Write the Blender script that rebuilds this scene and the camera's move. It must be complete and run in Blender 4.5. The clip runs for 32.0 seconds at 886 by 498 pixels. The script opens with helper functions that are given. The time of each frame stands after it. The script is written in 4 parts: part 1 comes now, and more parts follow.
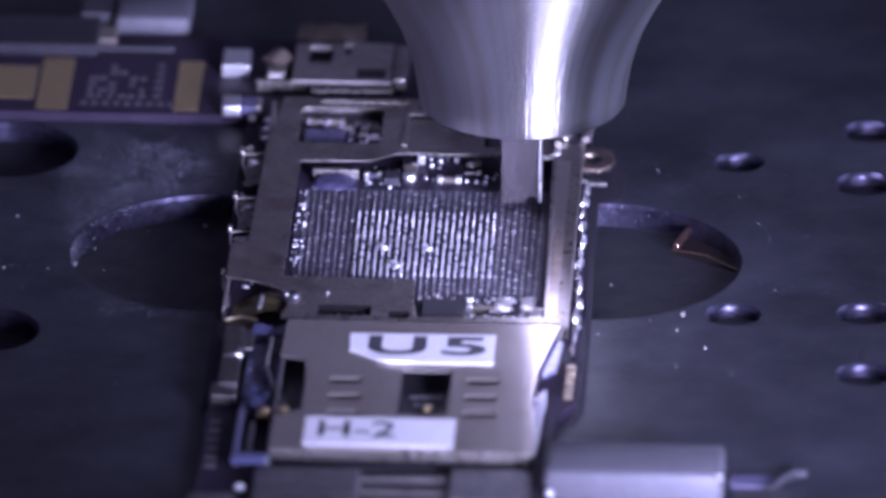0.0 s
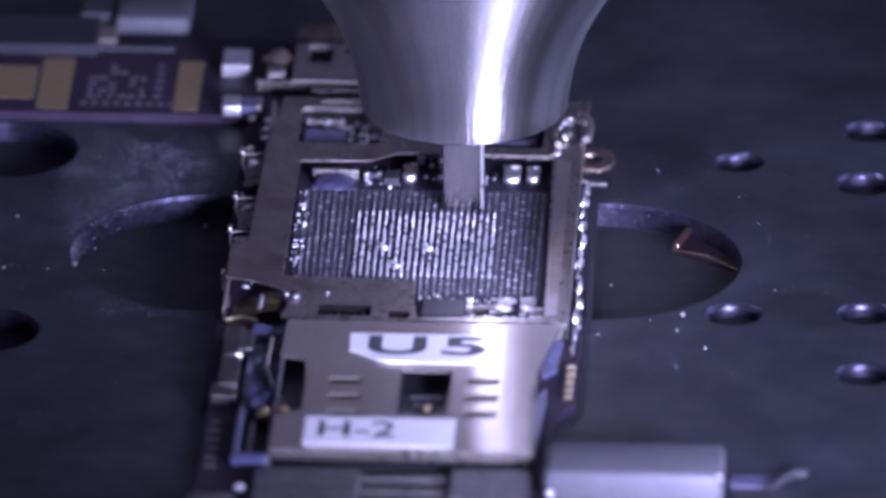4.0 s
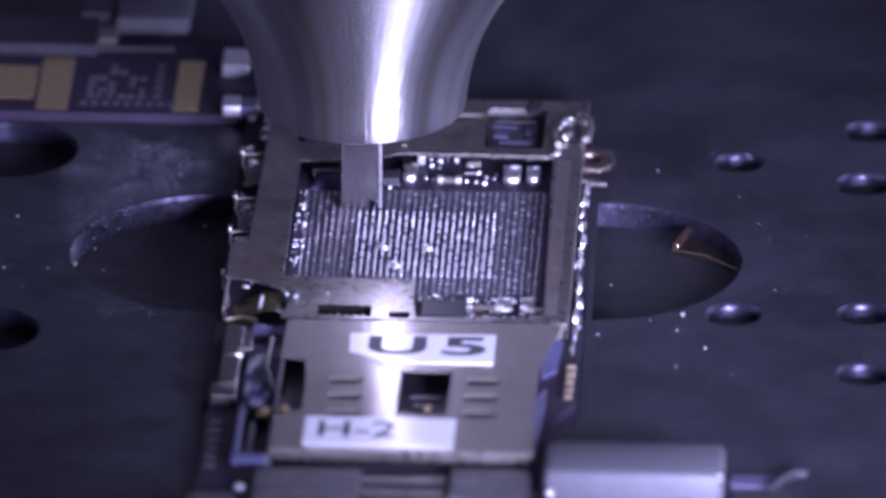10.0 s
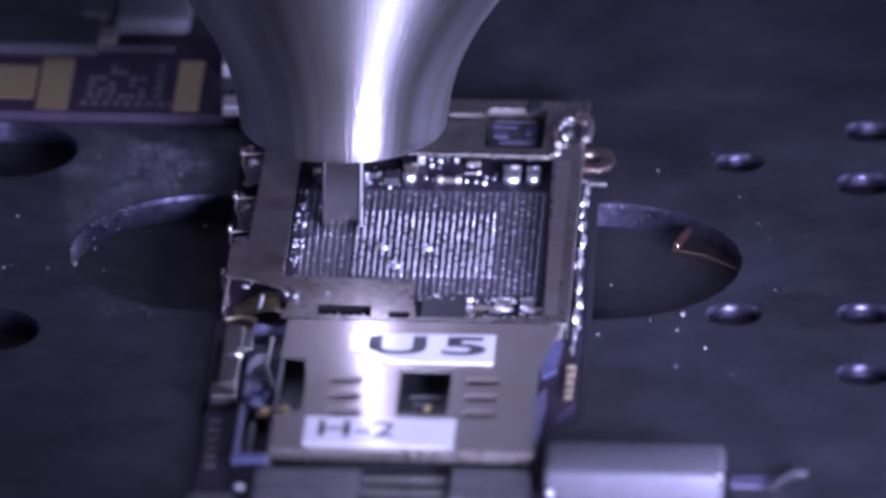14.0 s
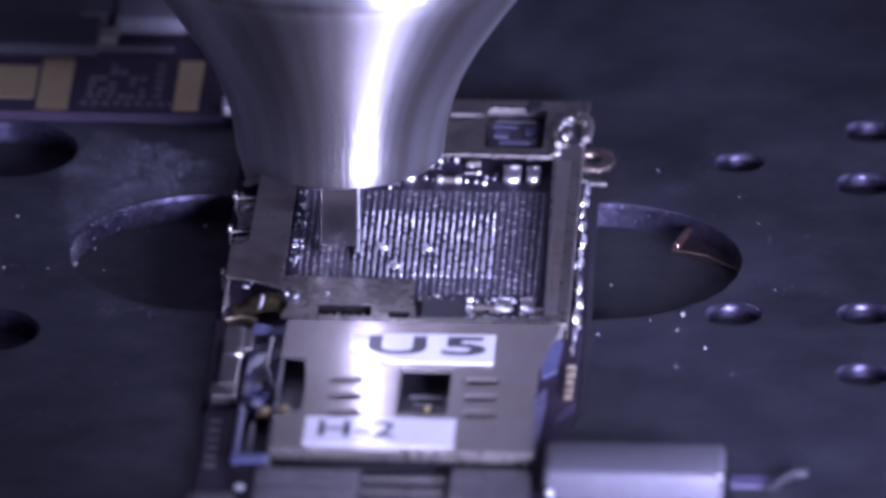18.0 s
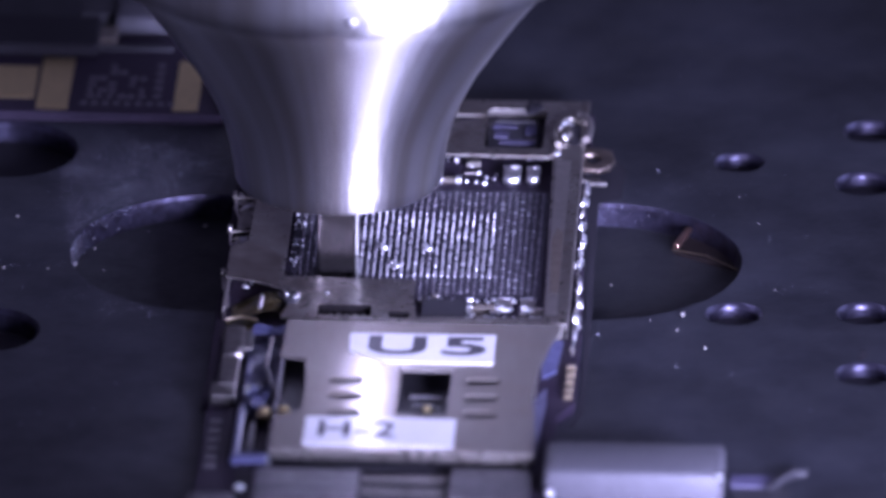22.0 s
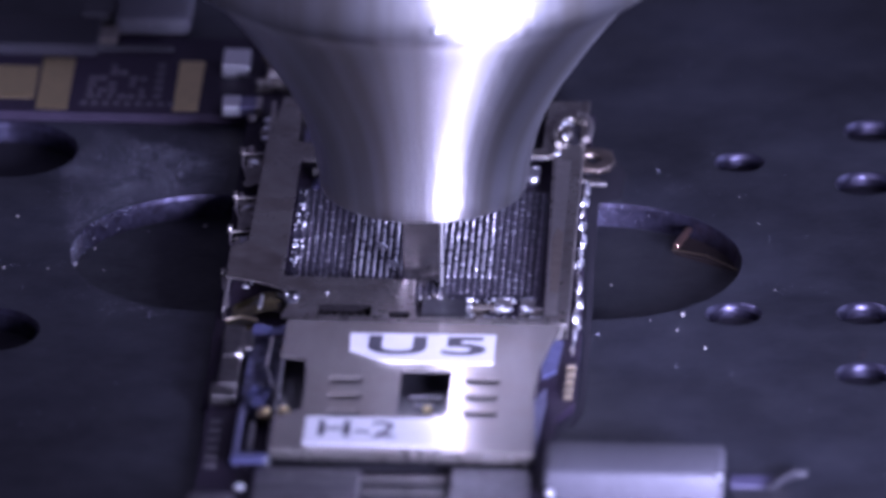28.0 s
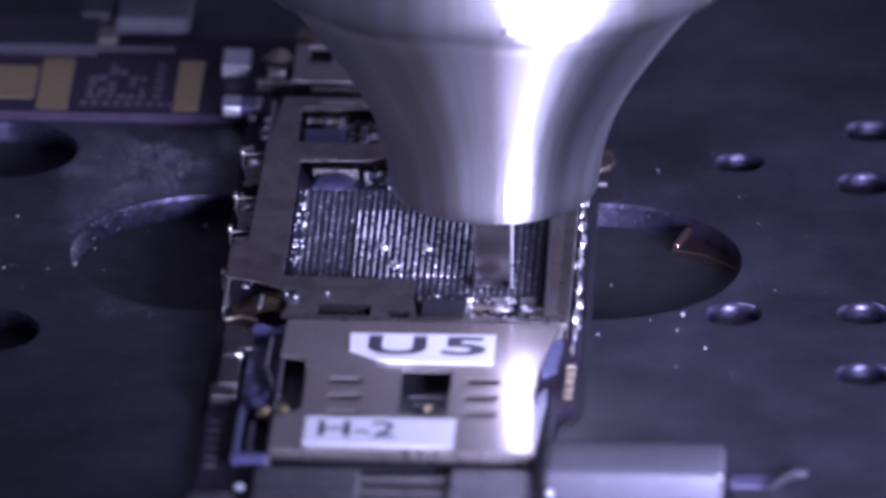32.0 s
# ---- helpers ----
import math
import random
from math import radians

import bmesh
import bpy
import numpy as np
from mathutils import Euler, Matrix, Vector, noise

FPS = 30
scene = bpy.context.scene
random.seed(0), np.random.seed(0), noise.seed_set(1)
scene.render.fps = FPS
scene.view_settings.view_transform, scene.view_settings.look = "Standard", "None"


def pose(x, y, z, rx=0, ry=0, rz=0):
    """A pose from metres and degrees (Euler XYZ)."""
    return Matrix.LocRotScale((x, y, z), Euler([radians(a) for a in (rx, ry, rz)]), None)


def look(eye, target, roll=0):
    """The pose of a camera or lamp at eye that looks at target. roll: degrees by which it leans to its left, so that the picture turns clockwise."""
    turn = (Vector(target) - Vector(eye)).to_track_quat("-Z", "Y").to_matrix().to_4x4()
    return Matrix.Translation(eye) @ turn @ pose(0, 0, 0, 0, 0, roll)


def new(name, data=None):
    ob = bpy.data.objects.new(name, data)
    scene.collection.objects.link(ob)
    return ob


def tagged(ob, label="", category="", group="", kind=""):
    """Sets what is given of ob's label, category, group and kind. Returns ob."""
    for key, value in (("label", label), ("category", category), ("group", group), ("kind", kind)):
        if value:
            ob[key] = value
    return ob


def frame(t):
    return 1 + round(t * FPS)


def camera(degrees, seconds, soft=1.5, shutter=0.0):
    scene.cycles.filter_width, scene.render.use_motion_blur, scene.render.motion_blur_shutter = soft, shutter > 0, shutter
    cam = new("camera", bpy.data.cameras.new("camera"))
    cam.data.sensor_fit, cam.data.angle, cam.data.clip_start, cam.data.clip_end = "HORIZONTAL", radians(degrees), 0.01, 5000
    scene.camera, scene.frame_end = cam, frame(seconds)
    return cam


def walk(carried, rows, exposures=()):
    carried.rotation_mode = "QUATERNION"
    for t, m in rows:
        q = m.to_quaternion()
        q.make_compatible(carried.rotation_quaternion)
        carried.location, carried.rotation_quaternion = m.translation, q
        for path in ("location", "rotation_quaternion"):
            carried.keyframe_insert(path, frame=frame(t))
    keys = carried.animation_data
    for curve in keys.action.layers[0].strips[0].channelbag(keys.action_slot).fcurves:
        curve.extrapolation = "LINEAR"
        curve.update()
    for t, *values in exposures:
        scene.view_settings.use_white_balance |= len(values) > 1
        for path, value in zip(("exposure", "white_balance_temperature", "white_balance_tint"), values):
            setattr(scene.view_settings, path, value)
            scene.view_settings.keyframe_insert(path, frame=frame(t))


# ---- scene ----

# Lengths below are in millimetres on the board's own axes (x across it, y away from the viewer,
# z up from the top of the circuit board); MM turns them into metres.
MM = 0.001
TURN, LIFT, FAR = radians(3.2), radians(23.5), 1500.0
EYE = Vector((math.sin(TURN) * math.cos(LIFT), -math.cos(TURN) * math.cos(LIFT), math.sin(LIFT))) * FAR * MM
cam = camera(1.9962, 32.0, soft=3.3, shutter=0.5)
cam.data.dof.use_dof, cam.data.dof.focus_distance, cam.data.dof.aperture_fstop = True, FAR * MM, 42.0
walk(cam, [(0, look(EYE, (0, 0, 0))), (32, look(EYE, (0, 0, 0)))], exposures=[(0, -0.1), (32, -0.1)])

# ---- light: a bench lamp in front, to the side of the viewer, and the dim bluish room ----
world = bpy.data.worlds.new("room")
scene.world = world
world.use_nodes = True
background = world.node_tree.nodes["Background"]
background.inputs["Color"].default_value = (0.525, 0.485, 1.0, 1)
# the room is brighter in front and to one side
sky_nodes, sky_links = world.node_tree.nodes, world.node_tree.links
towards = sky_nodes.new("ShaderNodeTexCoord")
slope = sky_nodes.new("ShaderNodeVectorMath")
slope.operation = "DOT_PRODUCT"
slope.inputs[1].default_value = (0.012, -0.04, 0.0)
level = sky_nodes.new("ShaderNodeMath")
level.operation = "ADD"
level.inputs[1].default_value = 0.2
sky_links.new(towards.outputs["Generated"], slope.inputs[0])
sky_links.new(slope.outputs["Value"], level.inputs[0])
sky_links.new(level.outputs[0], background.inputs["Strength"])


def lamp(name, azimuth, height, far, size_x, size_y, watts, colour, aim=(0, 0, 6), spread=180):
    a, h = radians(azimuth), radians(height)
    eye = Vector((math.sin(a) * math.cos(h), -math.cos(a) * math.cos(h), math.sin(h))) * far * MM
    data = bpy.data.lights.new(name, "AREA")
    data.shape, data.size, data.size_y = "ELLIPSE", size_x * MM, size_y * MM
    data.energy, data.color, data.spread = watts, colour, radians(spread)
    ob = new(name, data)
    ob.matrix_world = look(eye, Vector(aim) * MM)
    return ob


lamp("bench_lamp", 28, 13, 135, 50, 38, 0.096, (0.57, 0.57, 1.0), (7, 1, 9), 40)
lamp("side_lamp", 112, 28, 125, 95, 85, 0.07, (0.5, 0.525, 1.0))

# ---- materials ----


def material(name, colour, second=None, metal=0.0, rough=0.5, grain=900.0, patch=120.0, bump=0.05, spread=0.15,
             aniso=0.0, stretch=(1, 1, 1), clear=0.0, tangent=False, amount=0.5, shine=0.5):
    """A surface with fine grain (per metre) and larger patches of a second colour."""
    m = bpy.data.materials.new(name)
    m.use_nodes = True
    nodes, links = m.node_tree.nodes, m.node_tree.links
    bsdf = nodes["Principled BSDF"]
    coords = nodes.new("ShaderNodeTexCoord")
    scale = nodes.new("ShaderNodeMapping")
    scale.inputs["Scale"].default_value = stretch
    links.new(coords.outputs["Object"], scale.inputs["Vector"])

    def noise_of(size, detail):
        n = nodes.new("ShaderNodeTexNoise")
        n.inputs["Scale"].default_value, n.inputs["Detail"].default_value = size, detail
        links.new(scale.outputs["Vector"], n.inputs["Vector"])
        return n
    fine, coarse = noise_of(grain, 6), noise_of(patch, 4)
    ramp = nodes.new("ShaderNodeValToRGB")
    ramp.color_ramp.elements[0].position, ramp.color_ramp.elements[1].position = 0.35, 0.7
    second = second or tuple(c * 0.7 for c in colour)
    ramp.color_ramp.elements[0].color = (*colour, 1)
    ramp.color_ramp.elements[1].color = (*second, 1)
    mix = nodes.new("ShaderNodeMix")
    mix.data_type = "FLOAT"
    mix.inputs[0].default_value = amount
    links.new(coarse.outputs["Fac"], mix.inputs[2])
    links.new(fine.outputs["Fac"], mix.inputs[3])
    links.new(mix.outputs[0], ramp.inputs["Fac"])
    links.new(ramp.outputs["Color"], bsdf.inputs["Base Color"])
    gloss = nodes.new("ShaderNodeMapRange")
    gloss.inputs["To Min"].default_value = max(0.02, rough - spread)
    gloss.inputs["To Max"].default_value = min(1.0, rough + spread)
    links.new(mix.outputs[0], gloss.inputs["Value"])
    links.new(gloss.outputs["Result"], bsdf.inputs["Roughness"])
    bsdf.inputs["Metallic"].default_value = metal
    bsdf.inputs["Specular IOR Level"].default_value = shine
    bsdf.inputs["Coat Weight"].default_value = clear
    bsdf.inputs["Coat Roughness"].default_value = 0.08
    bsdf.inputs["Anisotropic"].default_value = aniso
    bsdf.inputs["Anisotropic Rotation"].default_value = 0.25 if tangent else 0.0
    if tangent:
        tan = nodes.new("ShaderNodeTangent")
        tan.direction_type, tan.axis = "RADIAL", "Z"
        links.new(tan.outputs["Tangent"], bsdf.inputs["Tangent"])
    if bump:
        b = nodes.new("ShaderNodeBump")
        b.inputs["Strength"].default_value, b.inputs["Distance"].default_value = bump, 0.0001
        links.new(fine.outputs["Fac"], b.inputs["Height"])
        links.new(b.outputs["Normal"], bsdf.inputs["Normal"])
    return m


def mottled(m, least, most, size):
    """Cloudy wear in the gloss of a dull black coating."""
    nodes, links = m.node_tree.nodes, m.node_tree.links
    coords = nodes.new("ShaderNodeTexCoord")
    cloud = nodes.new("ShaderNodeTexNoise")
    cloud.inputs["Scale"].default_value, cloud.inputs["Detail"].default_value, cloud.inputs["Roughness"].default_value = size, 8.0, 0.62
    links.new(coords.outputs["Object"], cloud.inputs["Vector"])
    span = nodes.new("ShaderNodeMapRange")
    span.inputs["From Min"].default_value, span.inputs["From Max"].default_value = 0.33, 0.67
    span.inputs["To Min"].default_value, span.inputs["To Max"].default_value = least, most
    links.new(cloud.outputs["Fac"], span.inputs["Value"])
    links.new(span.outputs["Result"], nodes["Principled BSDF"].inputs["Specular IOR Level"])


PLATE = material("black_anodised", (0.005, 0.0055, 0.0085), (0.02, 0.021, 0.031), amount=0.3, rough=0.5, grain=2500, patch=90, bump=0.25, shine=0.56)
WALL = material("anodised_edge", (0.05, 0.047, 0.078), (0.012, 0.009, 0.016), metal=0.9, rough=0.46, spread=0.12, amount=0.7, grain=1500, patch=300, bump=0.6)
BORE = material("glossy_anodised_bore", (0.075, 0.07, 0.11), (0.03, 0.028, 0.045), metal=0.9, rough=0.3, spread=0.1, amount=0.5, grain=2500, patch=700, bump=0.3)
mottled(PLATE, 0.27, 0.56, 380)
SOOT = material("worn_pocket_floor", (0.0055, 0.0058, 0.0085), (0.0095, 0.01, 0.015), rough=0.62, grain=1800, patch=150, bump=0.3, shine=0.62)
mottled(SOOT, 0.34, 0.62, 350)
# near-black for the shade painted inside the frame slots
SLOTSHADE = material("slot_shade_black", (0.006, 0.005, 0.006), (0.01, 0.0085, 0.009), rough=0.9, grain=2500, patch=300, bump=0.2, shine=0.05)
# dull black for plain dark parts and for shade painted into recesses
DULLBLACK = material("dull_black", (0.014, 0.013, 0.018), (0.023, 0.021, 0.028), rough=0.7, grain=2500, patch=300, bump=0.2, shine=0.15)
FLAP = material("dark_brown_film", (0.008, 0.0055, 0.006), (0.016, 0.011, 0.011), rough=0.5, grain=1500, patch=400, bump=0.3, shine=0.2)
STEEL = material("turned_steel", (0.66, 0.65, 0.66), (0.6, 0.59, 0.61), metal=1, rough=0.29, spread=0.04, amount=0.85, grain=7000, patch=500,
                 bump=0.0, aniso=0.985, stretch=(1, 1, 1.5), tangent=True)


def worn(m, share, rough, stain, size):
    """Cloudy stains on a metal, and a wider second sheen where it is worn."""
    nodes, links = m.node_tree.nodes, m.node_tree.links
    bsdf, out = nodes["Principled BSDF"], nodes["Material Output"]
    coords = nodes.new("ShaderNodeTexCoord")
    cloud = nodes.new("ShaderNodeTexNoise")
    cloud.inputs["Scale"].default_value, cloud.inputs["Detail"].default_value, cloud.inputs["Distortion"].default_value = size, 7.0, 0.6
    links.new(coords.outputs["Object"], cloud.inputs["Vector"])
    edge = nodes.new("ShaderNodeMapRange")
    edge.inputs["From Min"].default_value, edge.inputs["From Max"].default_value = 0.45, 0.72
    links.new(cloud.outputs["Fac"], edge.inputs["Value"])
    tint = nodes.new("ShaderNodeMix")
    tint.data_type = "RGBA"
    links.new(edge.outputs["Result"], tint.inputs["Factor"])
    links.new(nodes["Color Ramp"].outputs["Color"], tint.inputs["A"])
    tint.inputs["B"].default_value = (*stain, 1)
    links.new(tint.outputs["Result"], bsdf.inputs["Base Color"])
    wide = nodes.new("ShaderNodeBsdfPrincipled")
    links.new(tint.outputs["Result"], wide.inputs["Base Color"])
    wide.inputs["Metallic"].default_value, wide.inputs["Roughness"].default_value = 1.0, rough
    blend = nodes.new("ShaderNodeMixShader")
    blend.inputs[0].default_value = share
    links.new(bsdf.outputs[0], blend.inputs[1])
    links.new(wide.outputs[0], blend.inputs[2])
    links.new(blend.outputs[0], out.inputs["Surface"])


def brushed_haze(m, share, rough, depth):
    """Lengthwise scratches round a turned body, and a wider second sheen from fine wear."""
    nodes, links = m.node_tree.nodes, m.node_tree.links
    bsdf, out = nodes["Principled BSDF"], nodes["Material Output"]
    coords = nodes.new("ShaderNodeTexCoord")
    turn = nodes.new("ShaderNodeTexGradient")
    turn.gradient_type = "RADIAL"
    links.new(coords.outputs["Object"], turn.inputs["Vector"])
    lines = nodes.new("ShaderNodeTexNoise")
    lines.noise_dimensions = "1D"
    lines.inputs["Scale"].default_value, lines.inputs["Detail"].default_value = 170.0, 4.0
    links.new(turn.outputs["Fac"], lines.inputs["W"])
    smear = nodes.new("ShaderNodeTexNoise")
    smear.noise_dimensions = "1D"
    smear.inputs["Scale"].default_value, smear.inputs["Detail"].default_value = 38.0, 6.0
    links.new(turn.outputs["Fac"], smear.inputs["W"])
    tint = nodes.new("ShaderNodeValToRGB")
    tint.color_ramp.elements[0].position, tint.color_ramp.elements[1].position = 0.35, 0.68
    tint.color_ramp.elements[0].color, tint.color_ramp.elements[1].color = (0.71, 0.7, 0.73, 1), (0.55, 0.525, 0.51, 1)
    links.new(smear.outputs["Fac"], tint.inputs["Fac"])
    links.new(tint.outputs["Color"], bsdf.inputs["Base Color"])
    dents = nodes.new("ShaderNodeBump")
    dents.inputs["Strength"].default_value, dents.inputs["Distance"].default_value = depth, 0.0001
    links.new(lines.outputs["Fac"], dents.inputs["Height"])
    stretch = nodes.new("ShaderNodeMapping")
    stretch.inputs["Scale"].default_value = (1, 1, 0.35)
    links.new(coords.outputs["Object"], stretch.inputs["Vector"])
    specks = nodes.new("ShaderNodeTexNoise")
    specks.inputs["Scale"].default_value, specks.inputs["Detail"].default_value = 3600.0, 4.0
    links.new(stretch.outputs["Vector"], specks.inputs["Vector"])
    pits = nodes.new("ShaderNodeBump")
    pits.inputs["Strength"].default_value, pits.inputs["Distance"].default_value = 3.2 * depth, 0.00008
    links.new(specks.outputs["Fac"], pits.inputs["Height"])
    links.new(pits.outputs["Normal"], dents.inputs["Normal"])
    links.new(dents.outputs["Normal"], bsdf.inputs["Normal"])
    wide = nodes.new("ShaderNodeBsdfPrincipled")
    links.new(tint.outputs["Color"], wide.inputs["Base Color"])
    wide.inputs["Metallic"].default_value = 1.0
    wide.inputs["Roughness"].default_value = rough
    wide.inputs["Anisotropic"].default_value, wide.inputs["Anisotropic Rotation"].default_value = 0.4, 0.0
    along = nodes.new("ShaderNodeTangent")
    along.direction_type, along.axis = "RADIAL", "Z"
    links.new(along.outputs["Tangent"], wide.inputs["Tangent"])
    links.new(dents.outputs["Normal"], wide.inputs["Normal"])
    blend = nodes.new("ShaderNodeMixShader")
    blend.inputs[0].default_value = share
    links.new(bsdf.outputs[0], blend.inputs[1])
    links.new(wide.outputs[0], blend.inputs[2])
    links.new(blend.outputs[0], out.inputs["Surface"])


brushed_haze(STEEL, 0.31, 0.36, 0.1)
TIP = material("worn_steel", (0.42, 0.385, 0.39), (0.3, 0.27, 0.28), metal=1, rough=0.2, spread=0.05, grain=2500, patch=500, bump=0.1, stretch=(3, 3, 0.3))
TIN = material("tinned_steel", (0.39, 0.365, 0.342), (0.29, 0.27, 0.252), metal=1, rough=0.28, spread=0.08, grain=1600, patch=260, bump=0.1)
worn(TIN, 0.3, 0.5, (0.22, 0.19, 0.17), 330)
LID = material("brushed_lid_steel", (0.47, 0.435, 0.41), (0.4, 0.365, 0.34), metal=1, rough=0.175, spread=0.025, grain=1600, patch=200, bump=0.004, stretch=(1, 0.25, 1), aniso=0.98)
brush = LID.node_tree.nodes.new("ShaderNodeCombineXYZ")
brush.inputs["Y"].default_value = 1.0
LID.node_tree.links.new(brush.outputs["Vector"], LID.node_tree.nodes["Principled BSDF"].inputs["Tangent"])
worn(LID, 0.36, 0.6, (0.4, 0.35, 0.315), 210)
DARKMETAL = material("dark_grey_metal", (0.15, 0.14, 0.14), (0.07, 0.064, 0.064), metal=1, rough=0.45, grain=1500, patch=500, bump=0.3)
DIM = material("dim_grey_metal", (0.22, 0.21, 0.225), (0.1, 0.097, 0.105), metal=1, rough=0.5, grain=1500, patch=300, bump=0.2)
FLUX = material("flux_stained_steel", (0.46, 0.39, 0.34), (0.33, 0.28, 0.24), metal=1, rough=0.4, grain=1800, patch=350, bump=0.12)
# brown metal tone, with some shadow put into it
BROWNED = material("brown_shaded_film", (0.24, 0.205, 0.18), (0.36, 0.325, 0.3), metal=1, rough=0.36, grain=1200, patch=350, bump=0.15)
# very pale steel for highlights modelled on the nozzle
GLINT = material("pale_steel_glint", (0.9, 0.89, 0.9), metal=1, rough=0.3, grain=5000, patch=900, bump=0.1)
# lighter tin, for the sheen painted along the side bar
BRIGHTTIN = material("lighter_tinned_steel", (0.66, 0.63, 0.6), (0.45, 0.42, 0.39), metal=1, rough=0.33, grain=1400, patch=300, bump=0.1)
TINWORN = material("stained_tinned_steel", (0.5, 0.47, 0.45), (0.3, 0.27, 0.26), metal=1, rough=0.4, grain=1200, patch=250, bump=0.1)
SOLDER = material("bright_solder", (0.9, 0.9, 0.92), (0.75, 0.75, 0.8), metal=1, rough=0.36, spread=0.1, grain=4000, patch=900, bump=0.3)
BEAD = material("grey_white_solder", (0.68, 0.67, 0.7), (0.4, 0.39, 0.44), metal=1, rough=0.4, spread=0.16, amount=0.75, grain=2600, patch=900, bump=1.0)
DULL = material("dull_solder", (0.31, 0.295, 0.33), (0.15, 0.14, 0.17), metal=1, rough=0.45, spread=0.2, amount=0.7, grain=3000, patch=900, bump=1.2)
MASK = material("dark_solder_mask", (0.015, 0.0105, 0.02), (0.023, 0.0165, 0.03), rough=0.6, grain=1500, patch=300, bump=0.1, shine=0.15)
BARE = material("burnt_chip_site", (0.021, 0.019, 0.029), (0.04, 0.036, 0.055), rough=0.45, grain=4000, patch=700, bump=0.3, shine=0.3)
GOLD = material("gold_plate", (0.72, 0.58, 0.3), (0.55, 0.45, 0.25), metal=1, rough=0.4, grain=2000, patch=300, bump=0.08)
BRASS = material("dull_brass", (0.34, 0.28, 0.2), (0.16, 0.13, 0.1), metal=1, rough=0.4, grain=2000, patch=500, bump=0.1)
COPPER = material("bare_copper", (0.42, 0.26, 0.2), (0.2, 0.12, 0.1), metal=1, rough=0.35, grain=2500, patch=600, bump=0.2)
CHIPBLUE = material("bluish_chip_top", (0.075, 0.068, 0.125), (0.045, 0.04, 0.08), rough=0.4, grain=2500, patch=500, bump=0.1)
DARKBLUE = material("dark_blue_resin", (0.045, 0.042, 0.085), (0.018, 0.016, 0.032), rough=0.45, grain=1800, patch=700, bump=0.5, shine=0.2)
EAR = material("tarnished_ear", (0.27, 0.22, 0.19), (0.08, 0.065, 0.06), metal=1, rough=0.45, grain=2000, patch=1100, amount=0.3, bump=0.5)
BRACKET = material("brown_bracket", (0.3, 0.25, 0.21), (0.16, 0.13, 0.11), metal=0.6, rough=0.5, grain=1500, patch=400, bump=0.4)
EPOXY = material("black_moulding", (0.018, 0.017, 0.022), (0.03, 0.029, 0.036), rough=0.5, grain=2500, patch=300, bump=0.15, shine=0.35)
CERAMIC = material("grey_brown_ceramic", (0.1, 0.085, 0.075), (0.06, 0.05, 0.045), rough=0.4, grain=2500, patch=500, bump=0.1)
PAPER = material("white_label_paper", (0.64, 0.64, 0.67), (0.56, 0.56, 0.6), rough=0.5, spread=0.1, grain=1500, patch=150, bump=0.05, clear=1.0)
PAPER.node_tree.nodes["Principled BSDF"].inputs["Coat IOR"].default_value = 1.75
INK = material("black_ink", (0.02, 0.018, 0.03), rough=0.6, bump=0.0)
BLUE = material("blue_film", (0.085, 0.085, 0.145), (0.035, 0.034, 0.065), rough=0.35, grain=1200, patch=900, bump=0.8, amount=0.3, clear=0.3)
# lighter copy of the blue film, with its glints put into the colour
LITFILM = material("lit_blue_film", (0.09, 0.095, 0.19), (0.04, 0.042, 0.1), rough=0.3, grain=900, patch=700, bump=0.7, amount=0.3, clear=0.3)
AMBER = material("amber_tape", (0.1, 0.075, 0.025), (0.02, 0.015, 0.008), rough=0.2, grain=900, patch=250, bump=0.2, clear=0.6)
SILVER = material("frosted_silver_case", (0.09, 0.087, 0.104), (0.065, 0.062, 0.076), metal=0.3, rough=0.6, spread=0.05, grain=2500, patch=150, bump=0.06)
DUST = material("pale_dust", (0.26, 0.245, 0.25), (0.18, 0.17, 0.17), rough=0.6, grain=5000, patch=900, bump=0.2)
SCUFF = material("grey_scuffs", (0.36, 0.36, 0.44), (0.22, 0.22, 0.28), rough=0.6, grain=5000, patch=900, bump=0.2)
SILK = material("faded_print", (0.065, 0.055, 0.07), rough=0.6, bump=0.0)
BENCH = material("bench_mat", (0.03, 0.035, 0.05), (0.045, 0.05, 0.065), rough=0.7, grain=600, patch=20, bump=0.1)

# ---- mesh helpers ----
from mathutils import geometry


def finish(bm, name, mat, parent=None, smooth=None, place=None):
    me = bpy.data.meshes.new(name)
    bm.normal_update()
    bm.to_mesh(me)
    bm.free()
    for m in (mat if isinstance(mat, (list, tuple)) else [mat]):
        me.materials.append(m)
    if smooth:
        for p in me.polygons:
            p.use_smooth = True
        me.set_sharp_from_angle(angle=radians(smooth))
    ob = new(name, me)
    if parent:
        ob.parent = parent
    if place:
        ob.matrix_basis = place
    return ob


def part(name, bm, mat, parent, label="", smooth=None, place=None):
    ob = finish(bm, name, mat, parent, smooth, place)
    return tagged(ob, label) if label else ob


def thing(name, label, category, x=0, y=0, z=0, group="", kind="", turn=0, size=1.0):
    ob = new(name)
    ob.empty_display_size = 0.002
    ob.matrix_basis = pose(x * MM, y * MM, z * MM, 0, 0, turn) @ Matrix.Diagonal((size, size, 1, 1))
    return tagged(ob, label, category, group, kind)


def bevelled(bm, width):
    if width:
        bmesh.ops.bevel(bm, geom=[e for e in bm.edges if len(e.link_faces) == 2 and e.calc_face_angle(0) > 0.5], offset=width * MM,
                        segments=2, affect="EDGES", profile=0.5, clamp_overlap=True)
    return bm


